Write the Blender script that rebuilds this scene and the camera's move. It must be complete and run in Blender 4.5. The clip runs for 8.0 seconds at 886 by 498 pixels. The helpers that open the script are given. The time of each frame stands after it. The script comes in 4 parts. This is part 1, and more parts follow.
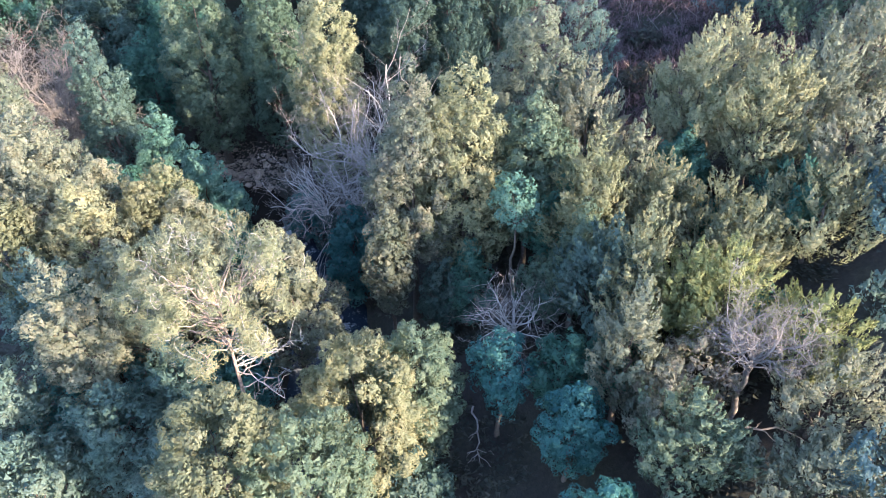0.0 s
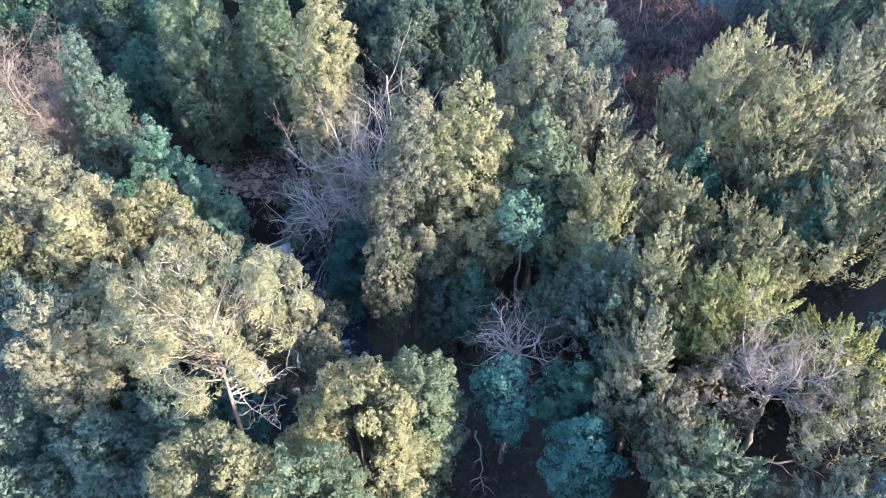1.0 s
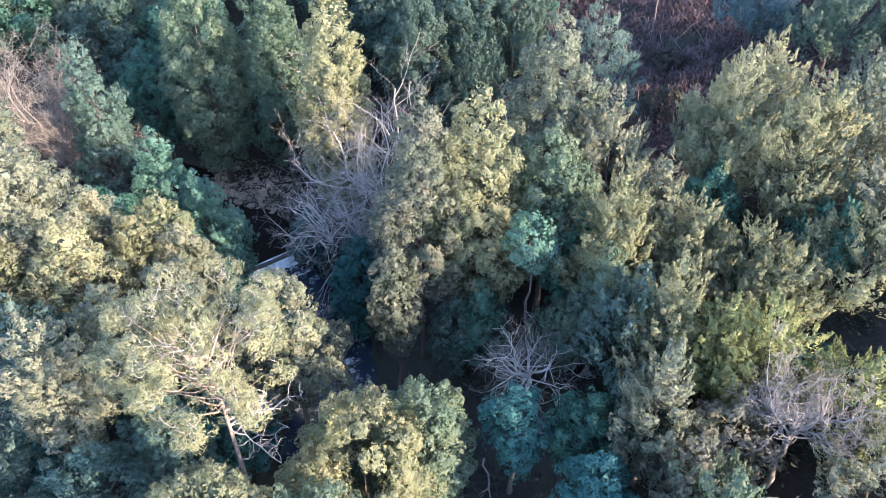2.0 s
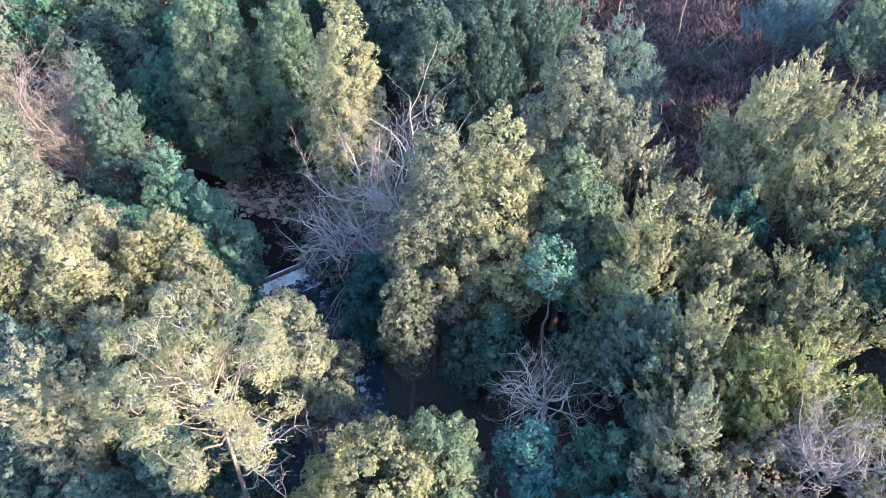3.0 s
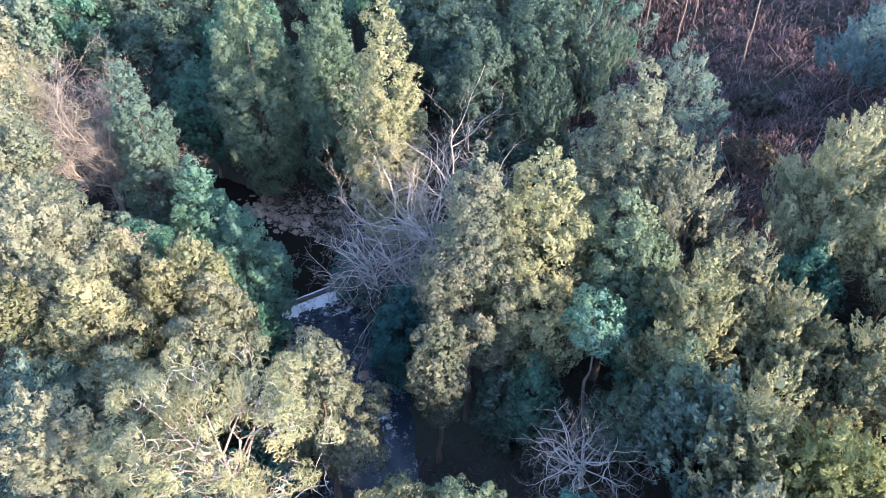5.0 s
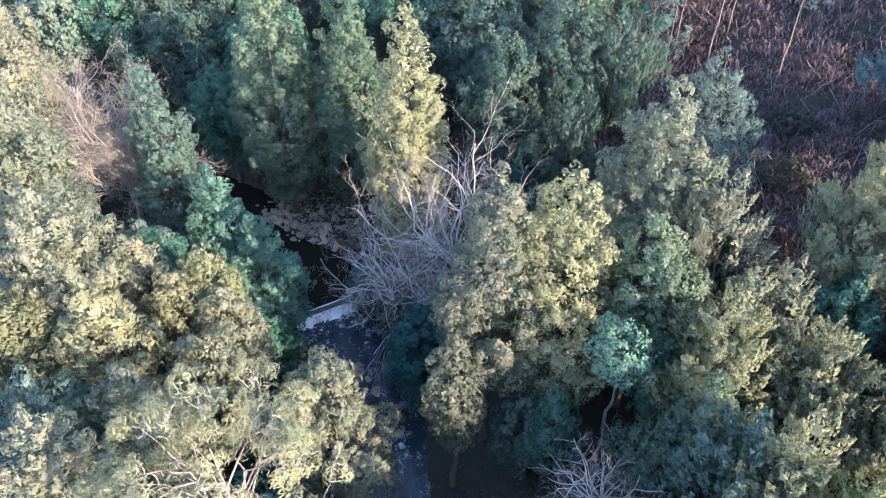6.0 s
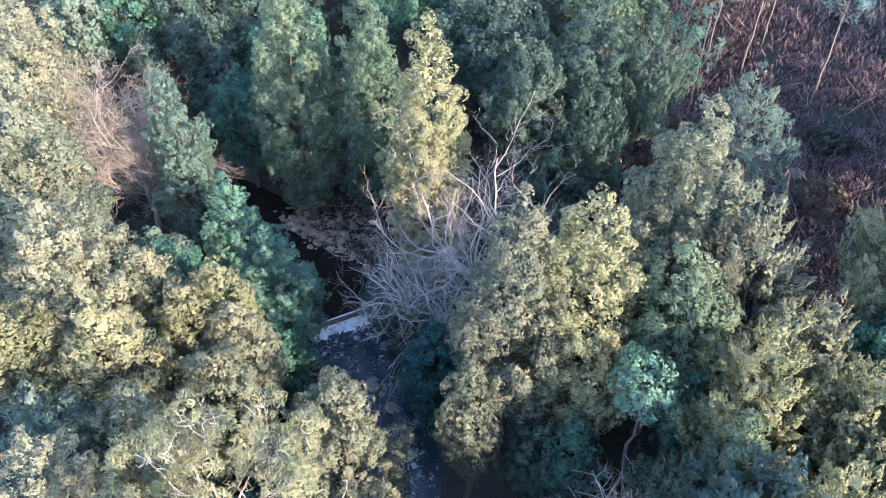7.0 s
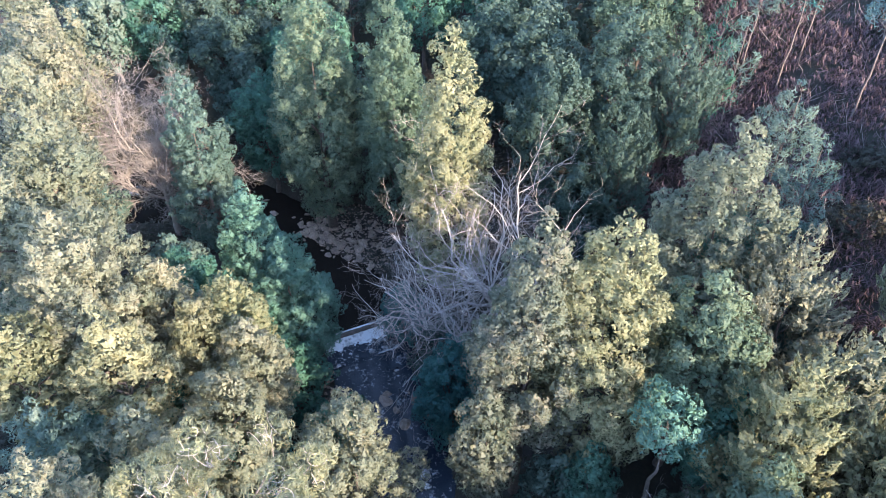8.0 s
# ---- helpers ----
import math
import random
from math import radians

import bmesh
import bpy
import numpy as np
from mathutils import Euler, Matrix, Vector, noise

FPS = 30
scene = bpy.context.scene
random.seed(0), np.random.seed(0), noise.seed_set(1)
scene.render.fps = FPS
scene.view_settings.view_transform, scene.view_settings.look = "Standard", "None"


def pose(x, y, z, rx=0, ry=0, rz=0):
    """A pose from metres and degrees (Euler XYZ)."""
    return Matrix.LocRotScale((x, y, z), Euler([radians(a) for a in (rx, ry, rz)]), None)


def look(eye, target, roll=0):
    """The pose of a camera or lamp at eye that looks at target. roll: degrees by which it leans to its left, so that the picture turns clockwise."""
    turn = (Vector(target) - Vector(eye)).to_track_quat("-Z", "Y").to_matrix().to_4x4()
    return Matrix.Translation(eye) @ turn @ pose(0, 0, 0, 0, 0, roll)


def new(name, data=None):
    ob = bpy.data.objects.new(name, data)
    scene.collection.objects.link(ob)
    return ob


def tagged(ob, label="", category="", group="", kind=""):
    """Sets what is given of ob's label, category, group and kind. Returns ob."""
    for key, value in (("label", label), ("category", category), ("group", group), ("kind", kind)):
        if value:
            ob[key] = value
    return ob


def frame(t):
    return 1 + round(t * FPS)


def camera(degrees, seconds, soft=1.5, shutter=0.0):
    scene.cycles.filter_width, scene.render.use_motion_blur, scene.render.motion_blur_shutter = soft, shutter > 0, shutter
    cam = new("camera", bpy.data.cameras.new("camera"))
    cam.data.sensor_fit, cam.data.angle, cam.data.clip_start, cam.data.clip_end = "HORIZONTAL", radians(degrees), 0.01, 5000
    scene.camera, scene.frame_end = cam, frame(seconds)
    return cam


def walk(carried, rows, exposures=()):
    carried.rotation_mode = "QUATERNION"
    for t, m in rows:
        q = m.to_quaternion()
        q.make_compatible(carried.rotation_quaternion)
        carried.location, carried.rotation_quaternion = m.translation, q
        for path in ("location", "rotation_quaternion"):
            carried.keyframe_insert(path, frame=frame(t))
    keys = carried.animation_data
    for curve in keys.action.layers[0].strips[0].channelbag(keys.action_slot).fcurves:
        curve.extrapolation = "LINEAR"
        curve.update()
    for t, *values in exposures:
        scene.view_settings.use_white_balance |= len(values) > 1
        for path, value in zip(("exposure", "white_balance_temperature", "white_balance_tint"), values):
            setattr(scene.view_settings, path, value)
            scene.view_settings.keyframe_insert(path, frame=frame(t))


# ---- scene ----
EXPOSURE, KELVIN, TINT = 3.42, 6060.0, 19.8
cam = camera(65.7, 8.0, soft=0.9)
METRES, EYE, TILT, LEAN, TURN = 16.0, 46.4, -40.5, 0.0, 0.0
ROWS = [
    (0.0, 0.0, 0.0, 0.0, -0.0, 0.0, -0.0),
    (0.5, -0.0043, 0.0479, 0.0425, 0.01, -0.0, -0.02),
    (1.0, -0.0073, 0.0981, 0.0867, 0.08, -0.02, -0.12),
    (1.5, -0.0123, 0.1491, 0.131, 0.24, -0.01, -0.27),
    (3.0, -0.0258, 0.2981, 0.2628, 1.7, -0.02, -1.46),
    (3.5, -0.0306, 0.3469, 0.3052, 2.37, -0.04, -2.02),
    (4.0, -0.0361, 0.3955, 0.3469, 3.1, -0.06, -2.64),
    (4.5, -0.0406, 0.443, 0.3877, 3.91, -0.09, -3.33),
    (6.0, -0.0553, 0.5803, 0.5061, 6.43, -0.29, -5.46),
    (6.5, -0.0622, 0.6252, 0.5422, 7.2, -0.36, -6.13),
    (7.0, -0.069, 0.6703, 0.577, 8.09, -0.44, -6.86),
    (7.5, -0.0761, 0.7131, 0.6129, 8.97, -0.56, -7.61),
    (8.0, -0.0846, 0.7561, 0.6482, 9.85, -0.67, -8.34),
]
walk(cam, [(t, pose(0, 0, EYE, TILT, LEAN, TURN) @ pose(METRES * x, METRES * y, METRES * z, 90 + pitch, roll, yaw)) for t, x, y, z, yaw, pitch, roll in ROWS],
     exposures=[(0.0, EXPOSURE, KELVIN, TINT), (8.0, EXPOSURE, KELVIN, TINT)])

# ---- daylight: a low sun from beyond the ridge, and the clear sky ----
SUN_ELEV, SUN_AZIM = radians(22), radians(120)
world = bpy.data.worlds.new("sky")
scene.world = world
world.use_nodes = True
wn = world.node_tree
sky = wn.nodes.new("ShaderNodeTexSky")
sky.sky_type, sky.sun_disc = "NISHITA", False
sky.sun_elevation, sky.sun_rotation = SUN_ELEV, SUN_AZIM
wn.links.new(sky.outputs[0], wn.nodes["Background"].inputs[0])
wn.nodes["Background"].inputs[1].default_value = 0.13
sun = new("sun", bpy.data.lights.new("sun", "SUN"))
sun.data.energy, sun.data.angle, sun.data.color = 3.1, radians(0.6), (1.0, 0.74, 0.46)
to_sun = Vector((math.sin(SUN_AZIM) * math.cos(SUN_ELEV), math.cos(SUN_AZIM) * math.cos(SUN_ELEV), math.sin(SUN_ELEV)))
sun.matrix_world = look(to_sun * 200, (0, 0, 0))


# ---- materials ----
def shader(name, rough=0.7):
    m = bpy.data.materials.new(name)
    m.use_nodes = True
    n = m.node_tree
    b = n.nodes["Principled BSDF"]
    b.inputs["Roughness"].default_value = rough
    return m, n, b


def ramp(n, source, stops):
    r = n.nodes.new("ShaderNodeValToRGB")
    while len(r.color_ramp.elements) < len(stops):
        r.color_ramp.elements.new(0.5)
    for e, (p, c) in zip(r.color_ramp.elements, stops):
        e.position, e.color = p, (*c, 1)
    n.links.new(source, r.inputs[0])
    return r.outputs[0]


def noise_tex(n, scale, detail=4.0, rough=0.55, coords="Object"):
    c = n.nodes.new("ShaderNodeTexCoord")
    t = n.nodes.new("ShaderNodeTexNoise")
    t.inputs["Scale"].default_value, t.inputs["Detail"].default_value, t.inputs["Roughness"].default_value = scale, detail, rough
    n.links.new(c.outputs[coords], t.inputs["Vector"])
    return t.outputs["Fac"]


def math_node(n, op, a, b):
    q = n.nodes.new("ShaderNodeMath")
    q.operation = op
    for i, v in enumerate((a, b)):
        if isinstance(v, (int, float)):
            q.inputs[i].default_value = v
        else:
            n.links.new(v, q.inputs[i])
    return q.outputs[0]


def mix(n, fac, a, b, kind="MIX"):
    q = n.nodes.new("ShaderNodeMix")
    q.data_type, q.blend_type = "RGBA", kind
    for i, v in ((0, fac), (6, a), (7, b)):
        if isinstance(v, (int, float)):
            q.inputs[i].default_value = v
        elif isinstance(v, tuple):
            q.inputs[i].default_value = (*v, 1)
        else:
            n.links.new(v, q.inputs[i])
    return q.outputs[2]


def bump(n, b, height, strength, dist):
    q = n.nodes.new("ShaderNodeBump")
    q.inputs["Strength"].default_value, q.inputs["Distance"].default_value = strength, dist
    n.links.new(height, q.inputs["Height"])
    n.links.new(q.outputs[0], b.inputs["Normal"])


def leaf_mat(name, dark, mid, pale, glow=0.52):
    """Leaves: each differs a little, sprays differ over a metre, trees differ from one another; some light comes through."""
    m, n, b = shader(name, 0.55)
    geo = n.nodes.new("ShaderNodeNewGeometry")
    info = n.nodes.new("ShaderNodeObjectInfo")
    spray = noise_tex(n, 0.55, 3.0)
    fac = math_node(n, "ADD", math_node(n, "MULTIPLY", geo.outputs["Random Per Island"], 0.16), math_node(n, "MULTIPLY", spray, 0.85))
    fac = math_node(n, "ADD", fac, math_node(n, "MULTIPLY", info.outputs["Random"], 0.22))
    fac = math_node(n, "SUBTRACT", fac, 0.12)
    col = ramp(n, fac, [(0.1, dark), (0.5, mid), (0.9, pale)])
    n.links.new(col, b.inputs["Base Color"])
    b.inputs["Specular IOR Level"].default_value = 0.14
    tr = n.nodes.new("ShaderNodeBsdfTranslucent")
    n.links.new(col, tr.inputs[0])
    ms = n.nodes.new("ShaderNodeMixShader")
    ms.inputs[0].default_value = glow
    n.links.new(b.outputs[0], ms.inputs[1])
    n.links.new(tr.outputs[0], ms.inputs[2])
    n.links.new(ms.outputs[0], n.nodes["Material Output"].inputs[0])
    return m


def bark_mat(name, dark, pale, scale=6.0):
    m, n, b = shader(name, 0.85)
    f = noise_tex(n, scale, 6.0, 0.65)
    n.links.new(ramp(n, f, [(0.3, dark), (0.7, pale)]), b.inputs["Base Color"])
    bump(n, b, f, 0.6, 0.03)
    return m


LEAF = {
    "cream": leaf_mat("pale_wattle_leaf", (0.064, 0.104, 0.084), (0.150, 0.176, 0.134), (0.270, 0.264, 0.190)),
    "olive": leaf_mat("olive_leaf", (0.040, 0.086, 0.069), (0.094, 0.147, 0.108), (0.180, 0.218, 0.145)),
    "green": leaf_mat("deep_green_leaf", (0.026, 0.078, 0.062), (0.058, 0.147, 0.116), (0.112, 0.211, 0.166)),
    "teal": leaf_mat("blue_green_leaf", (0.020, 0.080, 0.083), (0.050, 0.155, 0.152), (0.108, 0.223, 0.209)),
    "jade": leaf_mat("jade_green_leaf", (0.042, 0.106, 0.088), (0.088, 0.190, 0.158), (0.165, 0.272, 0.222)),
    "dark": leaf_mat("dark_evergreen_leaf", (0.026, 0.055, 0.049), (0.056, 0.102, 0.090), (0.110, 0.155, 0.128)),
    "grey": leaf_mat("grey_green_leaf", (0.041, 0.094, 0.087), (0.094, 0.155, 0.139), (0.176, 0.223, 0.187)),
    "blue": leaf_mat("silver_blue_leaf", (0.036, 0.080, 0.092), (0.074, 0.140, 0.156), (0.145, 0.205, 0.212)),
    # paler leaf for trees in full sun: that brightness is put into the colour
    "straw": leaf_mat("straw_sunlit_leaf", (0.085, 0.122, 0.078), (0.190, 0.212, 0.134), (0.330, 0.325, 0.205)),
    "yellow": leaf_mat("yellow_blossom_leaf", (0.077, 0.108, 0.052), (0.167, 0.201, 0.095), (0.297, 0.319, 0.156)),
    "ochre": leaf_mat("ochre_leaf", (0.058, 0.088, 0.058), (0.140, 0.161, 0.104), (0.252, 0.260, 0.172)),
    "russet": leaf_mat("russet_leaf", (0.045, 0.080, 0.066), (0.124, 0.147, 0.116), (0.279, 0.230, 0.187)),
    "bracken": leaf_mat("dead_bracken_frond", (0.034, 0.025, 0.030), (0.090, 0.066, 0.075), (0.215, 0.175, 0.182), 0.2),
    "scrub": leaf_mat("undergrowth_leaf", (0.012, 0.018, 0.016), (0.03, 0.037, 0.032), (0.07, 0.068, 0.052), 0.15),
}
BARK = {
    "brown": bark_mat("brown_bark", (0.030, 0.026, 0.023), (0.085, 0.074, 0.066)),
    "pale": bark_mat("pale_grey_bark", (0.28, 0.275, 0.26), (0.55, 0.535, 0.50)),
    "pine": bark_mat("pink_pine_bark", (0.10, 0.082, 0.072), (0.25, 0.21, 0.185)),
    "twig": bark_mat("brown_twig_bark", (0.115, 0.108, 0.105), (0.25, 0.235, 0.225)),
    "ash": bark_mat("ash_grey_bark", (0.085, 0.083, 0.083), (0.185, 0.178, 0.176)),
    "silver": bark_mat("silver_grey_bark", (0.16, 0.16, 0.155), (0.34, 0.335, 0.325)),
    "greywood": bark_mat("grey_bark", (0.055, 0.048, 0.046), (0.13, 0.115, 0.108)),
}


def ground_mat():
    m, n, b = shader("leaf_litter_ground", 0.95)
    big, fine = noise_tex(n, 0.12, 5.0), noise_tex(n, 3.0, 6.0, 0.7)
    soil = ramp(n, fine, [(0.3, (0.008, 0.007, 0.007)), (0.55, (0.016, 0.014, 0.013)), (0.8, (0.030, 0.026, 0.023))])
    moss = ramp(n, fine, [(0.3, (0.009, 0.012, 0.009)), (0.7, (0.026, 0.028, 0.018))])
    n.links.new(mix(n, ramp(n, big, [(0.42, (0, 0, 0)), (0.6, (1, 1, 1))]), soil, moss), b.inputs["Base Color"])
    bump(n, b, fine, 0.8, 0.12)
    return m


def water_mat(name, foam_lo, foam_hi, shine=0.5, deep=(0.016, 0.024, 0.036)):
    m, n, b = shader(name, 0.12)
    f = noise_tex(n, 0.9, 6.0, 0.65)
    g = noise_tex(n, 4.5, 4.0, 0.6)
    s = math_node(n, "ADD", math_node(n, "MULTIPLY", f, 0.6), math_node(n, "MULTIPLY", g, 0.4))
    foam = ramp(n, s, [(foam_lo, (0, 0, 0)), (foam_hi, (1, 1, 1))])
    n.links.new(mix(n, foam, deep, (0.52, 0.60, 0.64)), b.inputs["Base Color"])
    n.links.new(math_node(n, "ADD", math_node(n, "MULTIPLY", foam, 0.5), 0.12), b.inputs["Roughness"])
    b.inputs["IOR"].default_value = 1.33
    b.inputs["Specular IOR Level"].default_value = shine * 0.55
    bump(n, b, s, 0.7, 0.12)
    return m


def rock_mat(name, a, c):
    m, n, b = shader(name, 0.8)
    f = noise_tex(n, 2.5, 6.0, 0.65)
    i = n.nodes.new("ShaderNodeObjectInfo")
    base = ramp(n, f, [(0.3, a), (0.7, c)])
    n.links.new(mix(n, 0.5, base, ramp(n, i.outputs["Random"], [(0.0, (0.35, 0.33, 0.33)), (1.0, (1.0, 0.97, 0.92))]), "MULTIPLY"), b.inputs["Base Color"])
    bump(n, b, f, 0.7, 0.06)
    return m


GROUND = ground_mat()
WATER_UP = water_mat("still_dark_water", 0.70, 0.80, 0.08, (0.011, 0.010, 0.009))
WATER_DOWN = water_mat("rippled_broken_water", 0.54, 0.82, 1.0)
FOAM = water_mat("white_water", 0.32, 0.50)
RAPID = water_mat("broken_white_water", 0.50, 0.68)
ROCK = rock_mat("river_rock", (0.09, 0.075, 0.062), (0.30, 0.255, 0.215))
CONCRETE = rock_mat("weir_stone", (0.03, 0.03, 0.028), (0.09, 0.085, 0.078))

# ---- the lie of the land ----
STREAM = np.array([(-260, 60), (-110, 80), (-70, 72), (-48, 68), (-37, 71), (-28.5, 67), (-22.5, 61.5), (-18, 56), (-14.5, 50.5), (-11, 45), (-9.4, 38.5),
                   (-9.2, 31), (-8.5, 20), (-5, 0), (5, -60), (5, -400)], float)
WEIR_A, WEIR_B = np.array((-20.6, 53.7)), np.array((-15.6, 57.5))


def stream_distance(x, y):
    """Signed distance to the middle of the stream: positive on the steep side."""
    x, y = np.asarray(x, float), np.asarray(y, float)
    best, side = np.full(x.shape, 1e9), np.ones(x.shape)
    for (ax, ay), (bx, by) in zip(STREAM[:-1], STREAM[1:]):
        dx, dy = bx - ax, by - ay
        u = np.clip(((x - ax) * dx + (y - ay) * dy) / (dx * dx + dy * dy), 0, 1)
        px, py = x - ax - u * dx, y - ay - u * dy
        d = np.hypot(px, py)
        hit = d < best
        best = np.where(hit, d, best)
        side = np.where(hit, np.where(dx * py - dy * px > 0, 1.0, -1.0), side)
    return best * side


def water_level(y, x):
    """The weir holds the upper reach a metre above the lower one."""
    n = np.array((WEIR_B - WEIR_A)[::-1]) * (-1, 1)
    n = n / np.hypot(*n)
    above = (np.asarray(x) - WEIR_A[0]) * n[0] + (np.asarray(y) - WEIR_A[1]) * n[1]
    return np.where(above > 0, 0.95, 0.0)


def hills(x, y):
    return (np.sin(x * 0.21 + 1.3) * np.cos(y * 0.17) * 0.6 + np.sin(x * 0.53 + y * 0.31) * 0.3 + np.cos(x * 1.1 - y * 0.9) * 0.12
            + np.sin(x * 2.3 + y * 1.9) * 0.06)


def ground_height(x, y):
    d = stream_distance(x, y)
    rise = np.maximum(np.abs(d) - 3.6, 0)
    right = 0.50 * np.minimum(rise, 60) + 0.10 * np.clip(rise - 60, 0, 80)
    left = 0.20 * np.minimum(rise, 50)
    bank = np.clip(rise / 1.2, 0, 1)
    z = np.where(d > 0, right, left) + bank * (0.9 + hills(np.asarray(x, float), np.asarray(y, float)) * np.clip(rise / 6, 0.15, 1))
    bed = -0.9 + 0.4 * np.clip((np.abs(d) - 2.2) / 1.4, 0, 1) ** 2
    bar = ((np.asarray(x) + 22.5) * 0.94 - (np.asarray(y) - 67.2) * 0.34) / 8.0, ((np.asarray(x) + 22.5) * 0.34 + (np.asarray(y) - 67.2) * 0.94) / 3.6
    heap = np.clip(1.3 - bar[0] ** 2 - bar[1] ** 2, 0, 1)
    z = z * (1 - heap) + heap * (0.55 + 0.1 * hills(np.asarray(x, float) * 3, np.asarray(y, float) * 3))
    bed = bed * (1 - heap) + heap * 0.5
    return np.where(rise > 0, z, bed) + 0.75 * (water_level(y, x) > 0.5) * np.clip(1 - rise / 8, 0, 1)


def gz(x, y):
    return float(ground_height(np.array([x]), np.array([y]))[0])


# ---- mesh helpers ----
def mesh_of(name, verts, faces, material, smooth=True, normals=None):
    """A mesh from arrays: verts n x 3, faces m x 3 or m x 4; normals: one for each vertex, where a leaf bends with its spray."""
    verts, faces = np.asarray(verts, np.float32), np.asarray(faces, np.int32)
    k = faces.shape[1]
    me = bpy.data.meshes.new(name)
    me.vertices.add(len(verts))
    me.vertices.foreach_set("co", verts.ravel())
    me.loops.add(faces.size)
    me.loops.foreach_set("vertex_index", faces.ravel())
    me.polygons.add(len(faces))
    me.polygons.foreach_set("loop_start", np.arange(0, faces.size, k, dtype=np.int32))
    me.polygons.foreach_set("use_smooth", np.full(len(faces), smooth))
    me.materials.append(material)
    me.update(calc_edges=True)
    if normals is not None:
        soft = me.attributes.new("custom_normal", "FLOAT_VECTOR", "POINT")
        soft.data.foreach_set("vector", np.asarray(normals, np.float32).ravel())
    return me


def part(name, me, parent, label=""):
    ob = new(name, me)
    ob.parent = parent
    if label:
        ob["label"] = label
    return ob


def unit(v):
    return v / np.maximum(np.linalg.norm(v, axis=-1, keepdims=True), 1e-9)


def tube(points, radii, sides):
    """A round tapering limb along points: verts and quads."""
    p, r = np.asarray(points, float), np.asarray(radii, float)
    t = unit(np.gradient(p, axis=0))
    ref = np.array((0.31, 0.83, 0.46))
    a = unit(np.cross(t, ref))
    b = np.cross(t, a)
    ang = np.linspace(0, 2 * math.pi, sides, endpoint=False)
    ring = p[:, None] + r[:, None, None] * (np.cos(ang)[None, :, None] * a[:, None] + np.sin(ang)[None, :, None] * b[:, None])
    n, i, j = len(p), np.arange(len(p) - 1)[:, None], np.arange(sides)[None]
    k = (j + 1) % sides
    f = np.stack(np.broadcast_arrays(i * sides + j, i * sides + k, (i + 1) * sides + k, (i + 1) * sides + j), -1).reshape(-1, 4)
    return ring.reshape(-1, 3), f


def join(pieces):
    vs, fs, base = [], [], 0
    for v, f in pieces:
        vs.append(v)
        fs.append(f + base)
        base += len(v)
    return np.concatenate(vs), np.concatenate(fs)


def bent(rng, a, b, n, wander, sag=0.0):
    """A wandering line from a to b."""
    u = np.linspace(0, 1, n)[:, None]
    a, b = np.asarray(a, float), np.asarray(b, float)
    line = a + (b - a) * u
    line[1:-1] += rng.normal(0, wander, (n - 2, 3))
    line[:, 2:] += sag * np.sin(u * math.pi)
    return line


# ---- foliage ----
def clump_leaves(rng, mid, axis, outw, lr, stretch, taper, count, length, width, lift, fresh):
    """Pointed leaves laid like shingles over each clump's outer side, tips free, turned with the clump."""
    num = np.maximum(rng.poisson(count), 4)
    idx = np.repeat(np.arange(len(mid)), num)
    k = len(idx)
    ax, ou, r = axis[idx], outw[idx], lr[idx, None]
    dv = unit(rng.normal(size=(k, 3)) + ou * 0.95 + np.array((0, 0, 0.35)))
    e = dv * rng.uniform(0.88, 1.05, (k, 1)) * r
    along = (e * ax).sum(1, keepdims=True)
    side = e - ax * along
    side = side * (1 - taper * np.clip(along / r, 0, 1))
    p = mid[idx] + side + ax * along * stretch
    soft = unit(dv * 0.45 + ou * 0.30 + rng.normal(0, 0.26, (k, 3)) + np.array((0, 0, 0.10)))
    n = unit(soft * 0.4 + dv * 0.7 + rng.normal(0, 0.10, (k, 3)))
    d = unit(ax * lift + dv * 0.3 + rng.normal(0, 0.5, (k, 3)))
    d = unit(d - n * (d * n).sum(1, keepdims=True) * 0.75)
    s = unit(np.cross(n, d))
    size = rng.uniform(0.6, 1.4, (k, 1)) * fresh[idx, None]
    L, W = d * length * size, s * width * size
    q = np.stack([p - L * 0.45 - W * 0.5, p - L * 0.45 + W * 0.5, p + L * 0.55], 1)
    turned = (np.cross(q[:, 1] - q[:, 0], q[:, 2] - q[:, 0]) * soft).sum(1) < 0
    q[turned] = q[turned][:, [1, 0, 2]]
    return q.reshape(-1, 3), np.arange(k * 3).reshape(-1, 3), np.repeat(soft, 3, 0)


